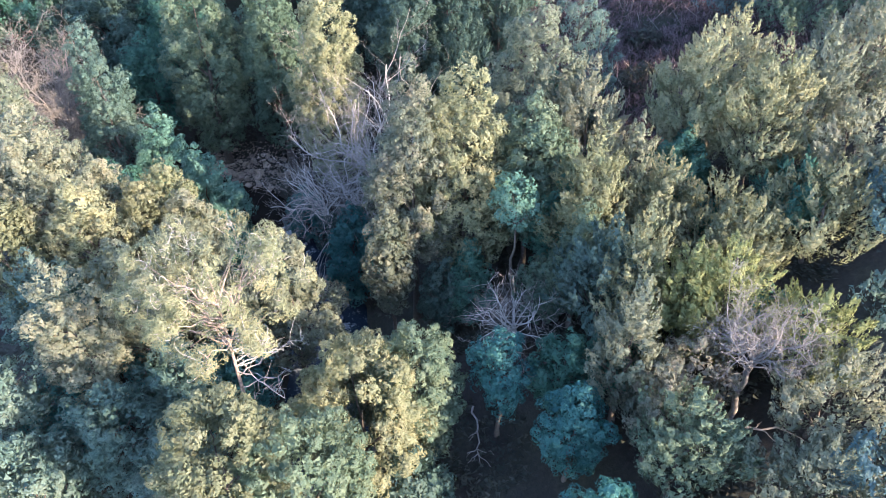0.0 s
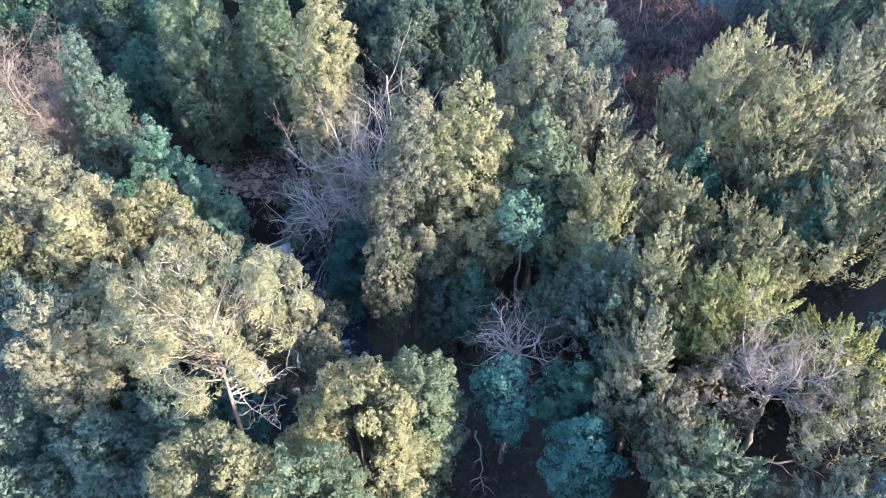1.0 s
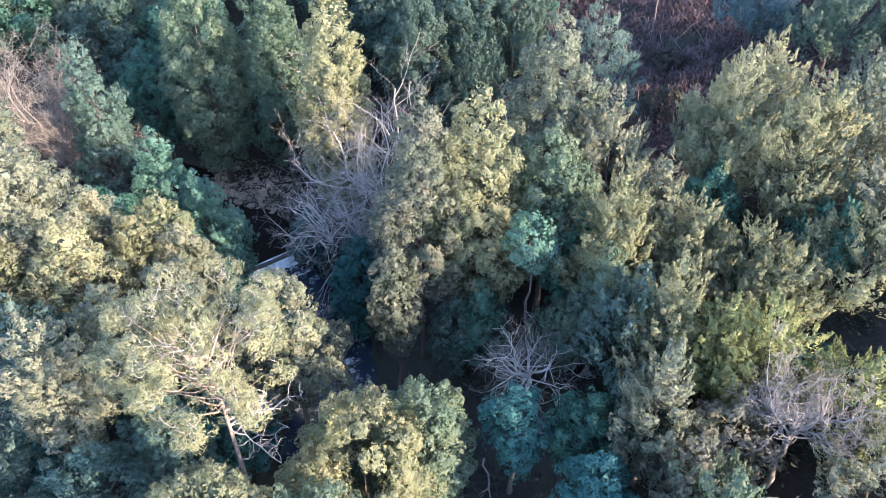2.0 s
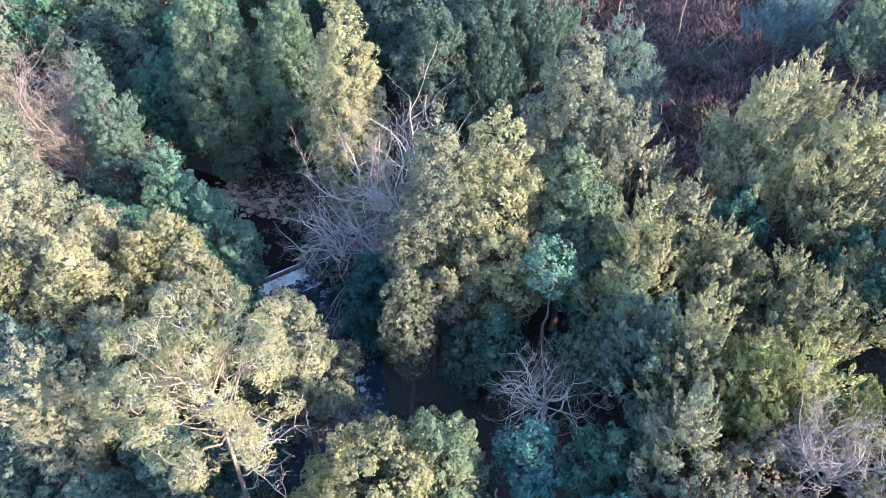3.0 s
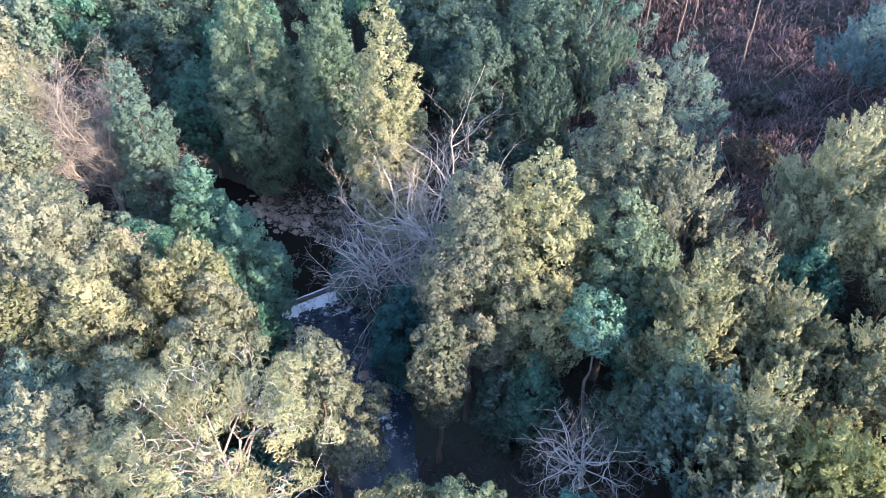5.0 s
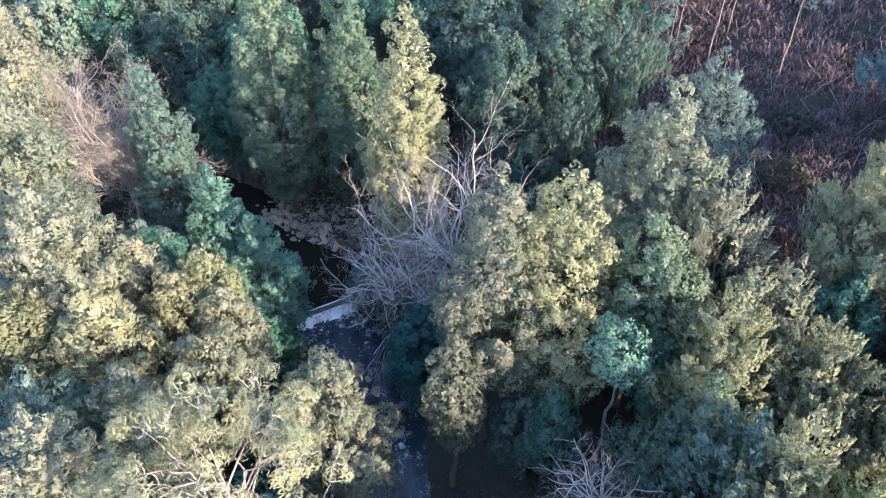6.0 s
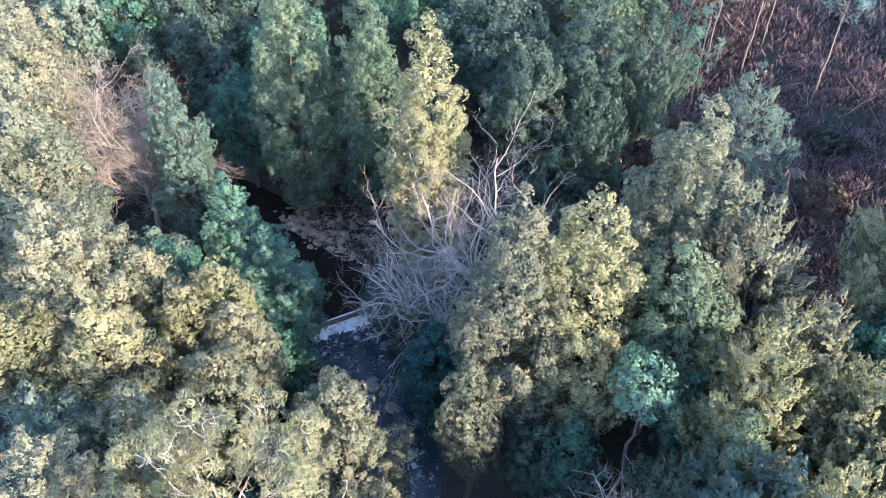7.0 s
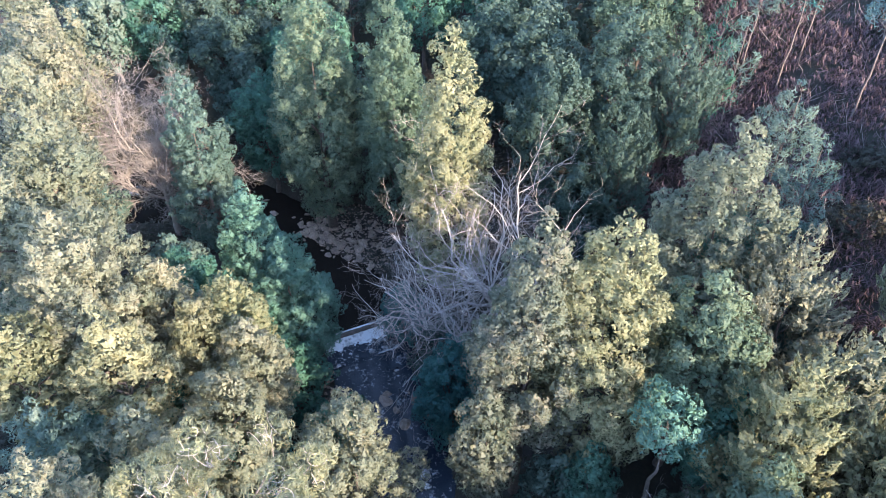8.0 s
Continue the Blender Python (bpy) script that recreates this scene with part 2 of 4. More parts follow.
# crown outline (waist, full), boughs (size of one against the crown, rise, how far they stand apart), clumps (radius, stretch, taper), leaves (lift, length, width)
KINDS = {
    "broad": dict(waist=0.80, full=0.60, bough=0.30, rise=0.5, rough=0.20, clump=0.42, stretch=1.10, taper=0.35, lift=0.4, leaf=(0.165, 0.105), cover=1.5),
    "wattle": dict(waist=0.90, full=0.55, bough=0.36, rise=0.9, rough=0.24, clump=0.40, stretch=1.30, taper=0.45, lift=0.8, leaf=(0.175, 0.085), cover=1.25),
    "dome": dict(waist=1.20, full=0.48, bough=0.24, rise=0.7, rough=0.10, clump=0.36, stretch=1.20, taper=0.40, lift=0.7, leaf=(0.15, 0.085), cover=1.6),
    "plume": dict(waist=0.62, full=0.80, bough=0.25, rise=2.2, rough=0.26, clump=0.33, stretch=2.6, taper=0.85, lift=1.2, leaf=(0.185, 0.075), cover=1.5),
    "tall": dict(waist=0.66, full=0.72, bough=0.25, rise=0.8, rough=0.22, clump=0.43, stretch=1.15, taper=0.40, lift=0.5, leaf=(0.165, 0.10), cover=1.5),
    "cone": dict(waist=0.55, full=0.85, bough=0.24, rise=1.0, rough=0.18, clump=0.40, stretch=1.35, taper=0.55, lift=0.7, leaf=(0.155, 0.09), cover=1.6),
    "cloud": dict(waist=1.0, full=0.45, bough=0.48, rise=0.5, rough=0.25, clump=0.36, stretch=1.0, taper=0.3, lift=0.5, leaf=(0.15, 0.10), cover=1.0),
    "pine": dict(waist=1.35, full=0.55, bough=0.18, rise=0.7, rough=0.30, clump=0.34, stretch=1.0, taper=0.2, lift=0.6, leaf=(0.24, 0.05), cover=1.15),
    "tuft": dict(waist=0.6, full=0.8, bough=0.34, rise=1.4, rough=0.30, clump=0.40, stretch=1.4, taper=0.4, lift=0.9, leaf=(0.34, 0.06), cover=0.85),
}
WORDS = {
    "scrub": "dark brown-green",
    "cream": "pale sunlit", "olive": "olive-green", "green": "deep green", "jade": "jade-green", "teal": "blue-green", "dark": "dark evergreen", "grey": "grey-green",
    "blue": "silver-blue", "straw": "straw-coloured sunlit", "yellow": "yellow flowering", "ochre": "ochre-tinted", "russet": "russet-flushed", "bracken": "brown",
}
FORMS = {
    "broad": "broadleaf tree with dense rounded boughs", "wattle": "wattle tree with soft feathery boughs", "plume": "tall tree with upright feathery plumes",
    "tall": "tall broadleaf tree with a tapering crown", "dome": "wattle tree with a dense rounded dome", "cone": "conical tree with layered boughs", "cloud": "slender tree with stacked leaf clumps", "pine": "pine with umbrella crown, pale limbs",
    "tuft": "young pine with long-needled tufts",
}
LEAFAGE = 3.6
tree_count = 0


def tree(kind, x, y, top, r, colour, low=0.2, lobes=0, bark="brown", detail=1.0, lean=(0.0, 0.0), name="tree", gap=0.0):
    """A tree whose tip is at (x, y, top): trunk, limbs and a crown of leafy boughs from low to 1 of its height."""
    global tree_count
    tree_count += 1
    rng = np.random.default_rng(1000 + tree_count)
    k = KINDS[kind]
    bx, by = x - lean[0], y - lean[1]
    g = gz(bx, by) - 0.15
    H = max(top - g, 2.0)
    home = new(name)
    home.location = (bx, by, g)
    place = "by the stream" if abs(float(stream_distance(np.array([bx]), np.array([by]))[0])) < 13 else "on the slope"
    tagged(home, WORDS[colour] + " " + FORMS[kind] + " " + place, "pine" if kind in ("pine", "tuft") else "tree", "trees of the valley wood")
    leanv = np.array((*lean, 0.0))
    far = 0.4 if y > 72 else 1.0
    depth = H * (1 - low)
    # boughs stand out from the trunk all round, more of them where the crown is wide
    us = np.linspace(0.01, 0.985, 200)
    ps = np.sin(math.pi * us ** k["waist"]) ** k["full"]
    br0 = float(np.clip(k["bough"] * r, 0.50, 1.25))
    area = 2 * math.pi * 0.72 * r * float(ps.mean()) * depth
    n = lobes or int(np.clip(k["cover"] * area / (math.pi * br0 ** 2 * k["stretch"] ** 0.5), 9, 170))
    cdf = np.cumsum(ps + 0.10)
    u = np.interp((np.arange(n) + rng.uniform(0, 1, n)) / n, cdf / cdf[-1], us)
    ang = np.arange(n) * 2.39996 + rng.uniform(-0.4, 0.4, n) + rng.uniform(0, 6)
    prof = np.sin(math.pi * u ** k["waist"]) ** k["full"]
    ph = rng.uniform(0, 6, 4)
    mass = (0.66 if kind == "wattle" else 0.76) + 0.10 * np.sin(2 * ang + 5 * u + ph[0]) + 0.08 * np.sin(3 * ang - 11 * u + ph[1]) + rng.uniform(-1, 1, n) * k["rough"]
    rad = np.maximum(r * prof * mass - br0 * 0.35, 0.0)
    br = br0 * rng.uniform(0.6, 1.3, n) * (0.55 + 0.45 * prof)
    out = np.stack([np.cos(ang), np.sin(ang), np.zeros(n)], 1)
    axis = unit(out + np.array((0, 0, k["rise"])) + rng.normal(0, 0.2, (n, 3)))
    z = H * low + u * (depth - br * 0.9)
    mid = out * rad[:, None] + leanv * (z / H)[:, None]
    mid[:, 2] = z
    # the leading shoot
    tip_r = max(br0 * 0.55, 0.35)
    mid = np.vstack([mid, [[*lean, H - tip_r * 1.1]]])
    br = np.append(br, tip_r)
    axis = np.vstack([axis, [[0, 0, 1]]])
    out = np.vstack([out, [[0, 0, 1]]])
    # leafy clumps over the outer side of each bough
    cl = k["clump"] * (1.0 if far == 1.0 else 1.3)
    own = np.repeat(np.arange(len(br)), np.clip(2.9 * (br / cl) ** 2, 2, 40).astype(int))
    dv = unit(rng.normal(size=(len(own), 3)) + out[own] * 0.8 + np.array((0, 0, 0.5)))
    e = dv * (br[own] * rng.uniform(0.7, 1.12, len(own)))[:, None]
    e = e + axis[own] * (e * axis[own]).sum(1, keepdims=True) * (0.5 * (k["stretch"] - 1))
    cm = mid[own] + e
    lr = cl * rng.uniform(0.65, 1.3, len(own))
    # nothing grows in the dark inside of the crown
    gapv = ((cm[:, None, :] - mid[None]) ** 2).sum(2) < (br[None] * 0.72) ** 2
    gapv[np.arange(len(own)), own] = False
    keep = ~gapv.any(1) & (cm[:, 2] > 0.25) & (rng.uniform(0, 1, len(own)) > gap)
    cm, lr, own, dv = cm[keep], lr[keep], own[keep], dv[keep]
    cax = unit(axis[own] + dv * (0.3 if kind == "plume" else 0.7) + rng.normal(0, 0.15, dv.shape))
    cout = unit(dv + out[own] * 0.5)
    L, W = k["leaf"]
    grow = 1.04 / math.sqrt(detail * far)
    high = np.clip((cm[:, 2] / H - low) / max(1 - low, 0.05), 0, 1)
    count = LEAFAGE * k["cover"] ** 0.3 * (lr ** 2 * k["stretch"] ** 0.7) * (0.55 + 0.45 * np.clip(high * 2.2, 0, 1)) / (L * W * grow ** 2)
    v, f, nn = clump_leaves(rng, cm, cax, cout, lr, k["stretch"], k["taper"], count, L * grow, W * grow, k["lift"], np.ones(len(cm)))
    if kind not in ("pine", "tuft"):
        # older, larger leaves deeper in the boughs
        core = np.clip(7 * (br / 0.42) ** 2, 6, 45)
        cv, cf, cn = clump_leaves(rng, mid, axis, out, br * 0.72, 1.0, 0.0, core, 0.34, 0.27, 0.3, np.ones(len(br)))
        v, f, nn = np.concatenate([v, cv]), np.concatenate([f, cf + len(v)]), np.concatenate([nn, cn])
    lr = br
    part("crown", mesh_of("crown", v, f, LEAF[colour], True, nn), home)
    # trunk and limbs
    tr = (0.05 + 0.0125 * H) * (0.45 if kind == "tuft" else 0.62 if kind == "pine" else 1.0)
    reach = 0.95 if kind in ("pine", "tuft") else 0.72
    line = bent(rng, (0, 0, 0), (*(leanv[:2] * reach), H * reach), 9, 0.04 if kind in ("tuft", "pine") else 0.10)
    tv, tf = tube(line, np.linspace(tr, 0.03, 9) * np.array([1.35] + [1.0] * 8), 8)
    part("trunk", mesh_of("trunk", tv, tf, BARK[bark]), home)
    for i in np.argsort(-lr[:n])[:26 if kind == "pine" else 6]:
        zb = max(mid[i, 2] - np.hypot(*(mid[i, :2] - leanv[:2] * mid[i, 2] / H)) * 0.8 - 0.3, 0.25 * H * low + 0.4)
        s = np.clip(zb / (H * reach), 0, 1) * 8
        j = int(min(s, 7))
        foot = line[j] + (line[j + 1] - line[j]) * (s - j)
        end = mid[i] + axis[i] * lr[i] * (0.5 if kind != "pine" else 0.1)
        lv, lf = tube(bent(rng, foot, end, 6, 0.12 if kind != "pine" else 0.22, 0.2), np.linspace(tr * (0.36 if kind != "pine" else 0.3), 0.015, 6), 5)
        part("limb", mesh_of("limb", lv, lf, BARK[bark]), home)
    if kind == "pine":
        # pale branchlets that curl through the crown, and dead ones lower on the trunk
        out_, a = [], 0.0
        for i in range(260):
            c = mid[int(rng.integers(n))]
            a = rng.uniform(0, 2 * math.pi)
            size, turn = rng.uniform(0.25, 0.65), rng.uniform(2.2, 4.6) * rng.choice((-1, 1))
            u_ = np.linspace(0, 1, 9)
            flat = np.stack([np.sin(turn * u_), 1 - np.cos(turn * u_)], 1) / abs(turn) * 2.4 * size
            side_, up_ = np.array((math.cos(a), math.sin(a), 0.0)), unit(np.array((rng.normal(0, 0.5), rng.normal(0, 0.5), 0.8)))
            line_ = c + rng.normal(0, 0.3, 3) + flat[:, :1] * side_ + flat[:, 1:] * up_
            out_.append(tube(line_, np.linspace(0.017, 0.008, 9), 3))
        tagged(part("branchlet_tangle", mesh_of("branchlet_tangle", *join(out_), BARK["silver"]), home, "pale curling bare branchlets"), kind="stuff")
        for i in range(11):
            zb, a = H * rng.uniform(0.42, 0.70), rng.uniform(-0.9, 0.9) + (math.pi if i > 8 else 0)
            foot = np.array((*(leanv[:2] * zb / H), zb))
            tip = foot + np.array((math.cos(a), math.sin(a), rng.uniform(-0.15, 0.15))) * rng.uniform(1.8, 4.2)
            line_ = bent(rng, foot, tip, 8, 0.12)
            pieces = [tube(line_, np.linspace(0.045, 0.016, 8), 5)]
            for _ in range(9):
                j = int(rng.integers(2, 8))
                pieces.append(tube(bent(rng, line_[j], line_[j] + rng.normal(0, 0.55, 3) + (0, 0, 0.15), 5, 0.07), np.linspace(0.024, 0.01, 5), 3))
            part("dead_limb", mesh_of("dead_limb", *join(pieces), BARK["silver"]), home, "pale dead bare limb")
    return home


def bare_tree(x, y, height, spread, bark, limbs=6, lean=(0.0, 0.0), levels=3, label="", fork=0.45, seed=1, twigs=5, toward=(0.0, 0.0), rise=(0.3, 1.4), twig="twig"):
    """A leafless tree: a trunk that forks into limbs, and these down to fine twigs."""
    rng = np.random.default_rng(seed)
    g = gz(x, y) - 0.15
    home = new("bare_tree")
    home.location = (x, y, g)
    tagged(home, label, "bare tree", "leafless trees")
    top = np.array((*lean, height * fork))
    r0 = 0.05 + 0.012 * height
    tv, tf = tube(bent(rng, (0, 0, 0), top, 6, 0.08), np.linspace(r0 * 1.3, r0 * 0.8, 6), 8)
    part("trunk", mesh_of("trunk", tv, tf, BARK[bark]), home)

    def grow(p, d, length, r, level, wood, fine):
        pts, q = [p], np.array(p)
        steps = 8 if level == 0 else (5 if level < levels else 3)
        dirs = []
        for s in range(steps):
            d = unit(d + rng.normal(0, 0.30, 3) + np.array((0, 0, 0.05)))
            q = q + d * length / steps
            pts.append(q)
            dirs.append(d)
        rr = np.linspace(r, r * 0.4, steps + 1)
        (wood if level < 2 else fine).append(tube(pts, rr, 6 if level == 0 else (4 if level == 1 else 3)))
        if level >= levels:
            return
        for c in range(twigs + (3 if level == 0 else 0)):
            u = (0.15 + 0.85 * (c + rng.uniform(0, 1)) / (twigs + 3)) * steps if level == 0 else rng.uniform(0.15, 1.0) * steps
            j = int(min(u, steps - 1))
            at = pts[j] + (pts[j + 1] - pts[j]) * (u - j)
            turn = unit(np.cross(dirs[j], rng.normal(size=3)))
            a = rng.uniform(0.55, 1.05)
            grow(at, unit(dirs[j] * math.cos(a) + turn * math.sin(a)), length * rng.uniform(0.34, 0.60), max(rr[j] * (0.62 if level == 0 else 0.5), 0.011), level + 1, wood, fine)

    for i in range(limbs):
        a = (i + rng.uniform(-0.3, 0.3)) * 2 * math.pi / limbs
        up = rng.uniform(*rise)
        d = unit(np.array((math.cos(a) + toward[0], math.sin(a) + toward[1], up)))
        wood, fine = [], []
        length = min(height * (1 - fork) * 1.05 / max(d[2], 0.2), spread / max(np.hypot(d[0], d[1]), 0.2)) * rng.uniform(0.8, 1.05)
        grow(top - np.array((0, 0, rng.uniform(0, 0.3) * height * fork)), d, length, r0 * rng.uniform(0.28, 0.46), 0, wood, fine)
        limb = part("limb", mesh_of("limb", *join(wood), BARK[bark]), home)
        tagged(part("twig_spray", mesh_of("twig_spray", *join(fine), BARK[twig]), limb, "fine leafless brownish twigs"), kind="stuff")
    return home


def fallen_branch(x, y, z, length, turn, tilt, label, seed, bark="twig"):
    """A dead limb with a few snapped side shoots, lying on the ground or caught in the scrub."""
    rng = np.random.default_rng(seed)
    line = bent(rng, (0, 0, 0), (length, 0, 0), 9, 0.12)
    out = [tube(line, np.linspace(0.09, 0.025, 9), 6)]
    for _ in range(9):
        j = int(rng.integers(2, 8))
        s = unit(np.array((0.6, rng.choice((-1, 1)) * rng.uniform(0.4, 1.0), rng.uniform(-0.1, 0.5)))) * rng.uniform(0.5, 1.6)
        out.append(tube(bent(rng, line[j], line[j] + s, 5, 0.07), np.linspace(0.04, 0.012, 5), 4))
    ob = new("fallen_branch", mesh_of("fallen_branch", *join(out), BARK[bark]))
    ob.matrix_world = pose(x, y, z, 0, tilt, turn)
    tagged(ob, label, "branch", "dead wood")


# ---- ground, one sheet to the horizon ----
def spaced(lo, hi, step, far):
    core = list(np.arange(lo, hi + step, step))
    s, a, b = step, lo, core[-1]
    left, right = [], []
    while a > -far or b < far:
        s *= 1.35
        a, b = a - s, b + s
        left.append(a)
        right.append(b)
    return np.array(left[::-1] + core + right)


def build_ground():
    xs, ys = spaced(-75, 60, 0.75, 3500), spaced(0, 125, 0.75, 3500)
    X, Y = np.meshgrid(xs, ys)
    Z = ground_height(X, Y)
    v = np.stack([X, Y, Z], -1).reshape(-1, 3)
    w, h = len(xs), len(ys)
    i, j = np.meshgrid(np.arange(w - 1), np.arange(h - 1))
    q = (j * w + i).ravel()
    f = np.stack([q, q + 1, q + 1 + w, q + w], 1)
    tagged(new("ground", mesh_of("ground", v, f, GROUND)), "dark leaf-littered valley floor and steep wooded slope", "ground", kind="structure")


build_ground()


# ---- the stream and its weir ----
def stream_strip(name, a, b, level, fall, material, label, half=3.9, wave=0.05):
    """A strip of water along the stream from arc length a to b."""
    seg = np.hypot(*np.diff(STREAM, axis=0).T)
    arc = np.concatenate([[0], np.cumsum(seg)])
    s = np.arange(a, b, 0.4)
    cx, cy = np.interp(s, arc, STREAM[:, 0]), np.interp(s, arc, STREAM[:, 1])
    for _ in range(6):
        cx[1:-1], cy[1:-1] = (cx[:-2] + cx[1:-1] * 2 + cx[2:]) / 4, (cy[:-2] + cy[1:-1] * 2 + cy[2:]) / 4
    t = unit(np.stack([np.gradient(cx), np.gradient(cy)], 1))
    nrm = np.stack([-t[:, 1], t[:, 0]], 1)
    e = np.linspace(-half, half, 21)
    X = cx[:, None] + nrm[:, :1] * e
    Y = cy[:, None] + nrm[:, 1:] * e
    Z = level - fall * (s - a)[:, None] + wave * (np.sin(X * 2.7 + Y * 1.3) + np.cos(X * 4.1 - Y * 3.7) + 0.6 * np.sin(X * 8.3 + Y * 6.1))
    v = np.stack([X, Y, Z], -1).reshape(-1, 3)
    w, h = len(e), len(s)
    i, j = np.meshgrid(np.arange(w - 1), np.arange(h - 1))
    q = (j * w + i).ravel()
    f = np.stack([q, q + 1, q + 1 + w, q + w], 1)
    return tagged(new(name, mesh_of(name, v, f, material)), label, "stream", kind="structure")


SEG = np.hypot(*np.diff(STREAM, axis=0).T)
ARC = np.concatenate([[0], np.cumsum(SEG)])
WEIR_ARC = ARC[7]
stream_strip("water_upper", ARC[1], WEIR_ARC + 0.2, 0.95, 0.0, WATER_UP, "dark still stream water held above the weir", wave=0.012)
stream_strip("water_lower", WEIR_ARC - 0.2, ARC[13] + 40, 0.05, 0.004, WATER_DOWN, "dark rippled stream with broken foam below the weir", wave=0.045)


def build_weir():
    home = new("weir")
    c = (WEIR_A + WEIR_B) / 2
    d = (WEIR_B - WEIR_A) / np.hypot(*(WEIR_B - WEIR_A))
    half = float(np.hypot(*(WEIR_B - WEIR_A))) / 2 + 1.2
    home.matrix_world = pose(c[0], c[1], 0, 0, 0, math.degrees(math.atan2(d[1], d[0])))
    tagged(home, "low stone weir with white water pouring over it", "weir", kind="structure")
    rng = np.random.default_rng(5)
    xs = np.linspace(-half, half, 48)
    # sill: a worn stone wall in section, y upstream
    section = [(-0.35, -0.9), (-0.30, 0.80), (-0.22, 0.93), (0.0, 0.98), (0.25, 0.93), (0.32, 0.80), (0.35, -0.9)]
    v = np.array([[(x, y + rng.normal(0, 0.012), z + (0.16 if x < -half + 0.9 or x > half - 1.0 else 0) * (z > 0) + rng.normal(0, 0.012)) for y, z in section] for x in xs])
    n, m = len(xs), len(section)
    i, j = np.meshgrid(np.arange(m - 1), np.arange(n - 1))
    q = (j * m + i).ravel()
    part("sill", mesh_of("sill", v.reshape(-1, 3), np.stack([q, q + 1, q + 1 + m, q + m], 1), CONCRETE), home)
    # the falling sheet and its foaming foot
    xs = np.linspace(-half + 0.9, half - 1.0, 90)
    ys = np.linspace(0, 1, 22)
    prof_y = 0.15 - 1.7 * ys ** 1.15
    prof_z = 1.03 - 0.98 * np.clip(ys * 1.5, 0, 1) ** 1.5
    X, U = np.meshgrid(xs, ys)
    ragged = 1 + 0.08 * np.sin(xs * 2.1) + 0.06 * np.sin(xs * 5.3 + 1)
    Y = 0.15 + (prof_y[:, None] - 0.15) * np.where(U > 0.55, ragged[None], 1)
    Z = prof_z[:, None] + rng.normal(0, 0.025, X.shape) * (0.3 + U) + 0.05 * np.sin(X * 9 + U * 4) * U
    i, j = np.meshgrid(np.arange(len(xs) - 1), np.arange(len(ys) - 1))
    q = (j * len(xs) + i).ravel()
    f = np.stack([q, q + 1, q + 1 + len(xs), q + len(xs)], 1)
    part("falling_water", mesh_of("falling_water", np.stack([X, Y, Z], -1).reshape(-1, 3), f, FOAM), home, "white foaming sheet of falling water")
    # broken water that runs on from the foot
    xs, ys = np.linspace(-half + 0.8, half - 1.0, 60), np.linspace(-1.2, -2.9, 16)
    X, Y = np.meshgrid(xs, ys)
    Z = 0.13 - 0.05 * (Y + 1.2) / -3.0 + 0.05 * np.sin(X * 5 + Y * 3) * np.cos(X * 2.3 - Y * 4.1) + rng.normal(0, 0.02, X.shape)
    i, j = np.meshgrid(np.arange(len(xs) - 1), np.arange(len(ys) - 1))
    q = (j * len(xs) + i).ravel()
    f = np.stack([q, q + 1, q + 1 + len(xs), q + len(xs)], 1)
    part("tail_water", mesh_of("tail_water", np.stack([X, Y, Z], -1).reshape(-1, 3), f, RAPID), home, "broken foaming water below the fall")


build_weir()


def foam_patch(x, y, rx, ry, turn, seed):
    """Broken white water over a stone: a lumpy, ragged sheet just above the stream."""
    rng = np.random.default_rng(seed)
    rows, cols = 7, 26
    a = np.linspace(0, 2 * math.pi, cols, endpoint=False)
    edge = 1 + 0.22 * np.sin(3 * a + seed) + 0.16 * np.sin(7 * a) + rng.normal(0, 0.1, cols)
    v = [(0.0, 0.0, 0.14)]
    for i in range(1, rows):
        q = i / (rows - 1)
        for j in range(cols):
            v.append((rx * q * edge[j] * math.cos(a[j]), ry * q * edge[j] * math.sin(a[j]), 0.16 * (1 - q ** 2) + rng.normal(0, 0.03) - 0.06 * (i == rows - 1)))
    f = [(0, 1 + j, 1 + (j + 1) % cols) for j in range(cols)]
    for i in range(1, rows - 1):
        p, q = 1 + (i - 1) * cols, 1 + i * cols
        for j in range(cols):
            k = (j + 1) % cols
            f += [(p + j, q + j, q + k), (p + j, q + k, p + k)]
    ob = new("foam_patch", mesh_of("foam_patch", v, f, RAPID))
    ob.matrix_world = pose(x, y, float(water_level(y, x)) + 0.08, 0, 0, turn)
    tagged(ob, "white broken water over stones in the stream", "foam", "rapids of the stream", "stuff")


foam_patch(-12.4, 49.9, 0.75, 0.35, 130, 1)
foam_patch(-12.9, 51.2, 0.35, 0.22, 60, 2)
foam_patch(-9.4, 43.6, 0.7, 1.3, 15, 3)
foam_patch(-9.0, 42.4, 0.5, 0.7, 40, 4)
foam_patch(-13.9, 52.4, 0.4, 0.2, 20, 5)
# bright patch of the upper reach, drawn with the same white sheet
foam_patch(-50.3, 69.6, 2.2, 1.0, 20, 6)


def stone_mesh(seed):
    bm = bmesh.new()
    bmesh.ops.create_icosphere(bm, subdivisions=2, radius=1.0)
    rng = np.random.default_rng(seed)
    off = Vector(rng.uniform(-50, 50, 3))
    cut = [Vector(unit(rng.normal(size=3))) for _ in range(9)]
    for v in bm.verts:
        for c in cut:
            h = v.co.dot(c) - 0.60
            if h > 0:
                v.co -= c * h * 0.85
        v.co *= 1 + 0.18 * noise.noise(v.co * 1.6 + off)
    me = bpy.data.meshes.new("stone")
    bm.to_mesh(me)
    bm.free()
    me.materials.append(ROCK)
    return me


STONES = [stone_mesh(s) for s in range(6)]


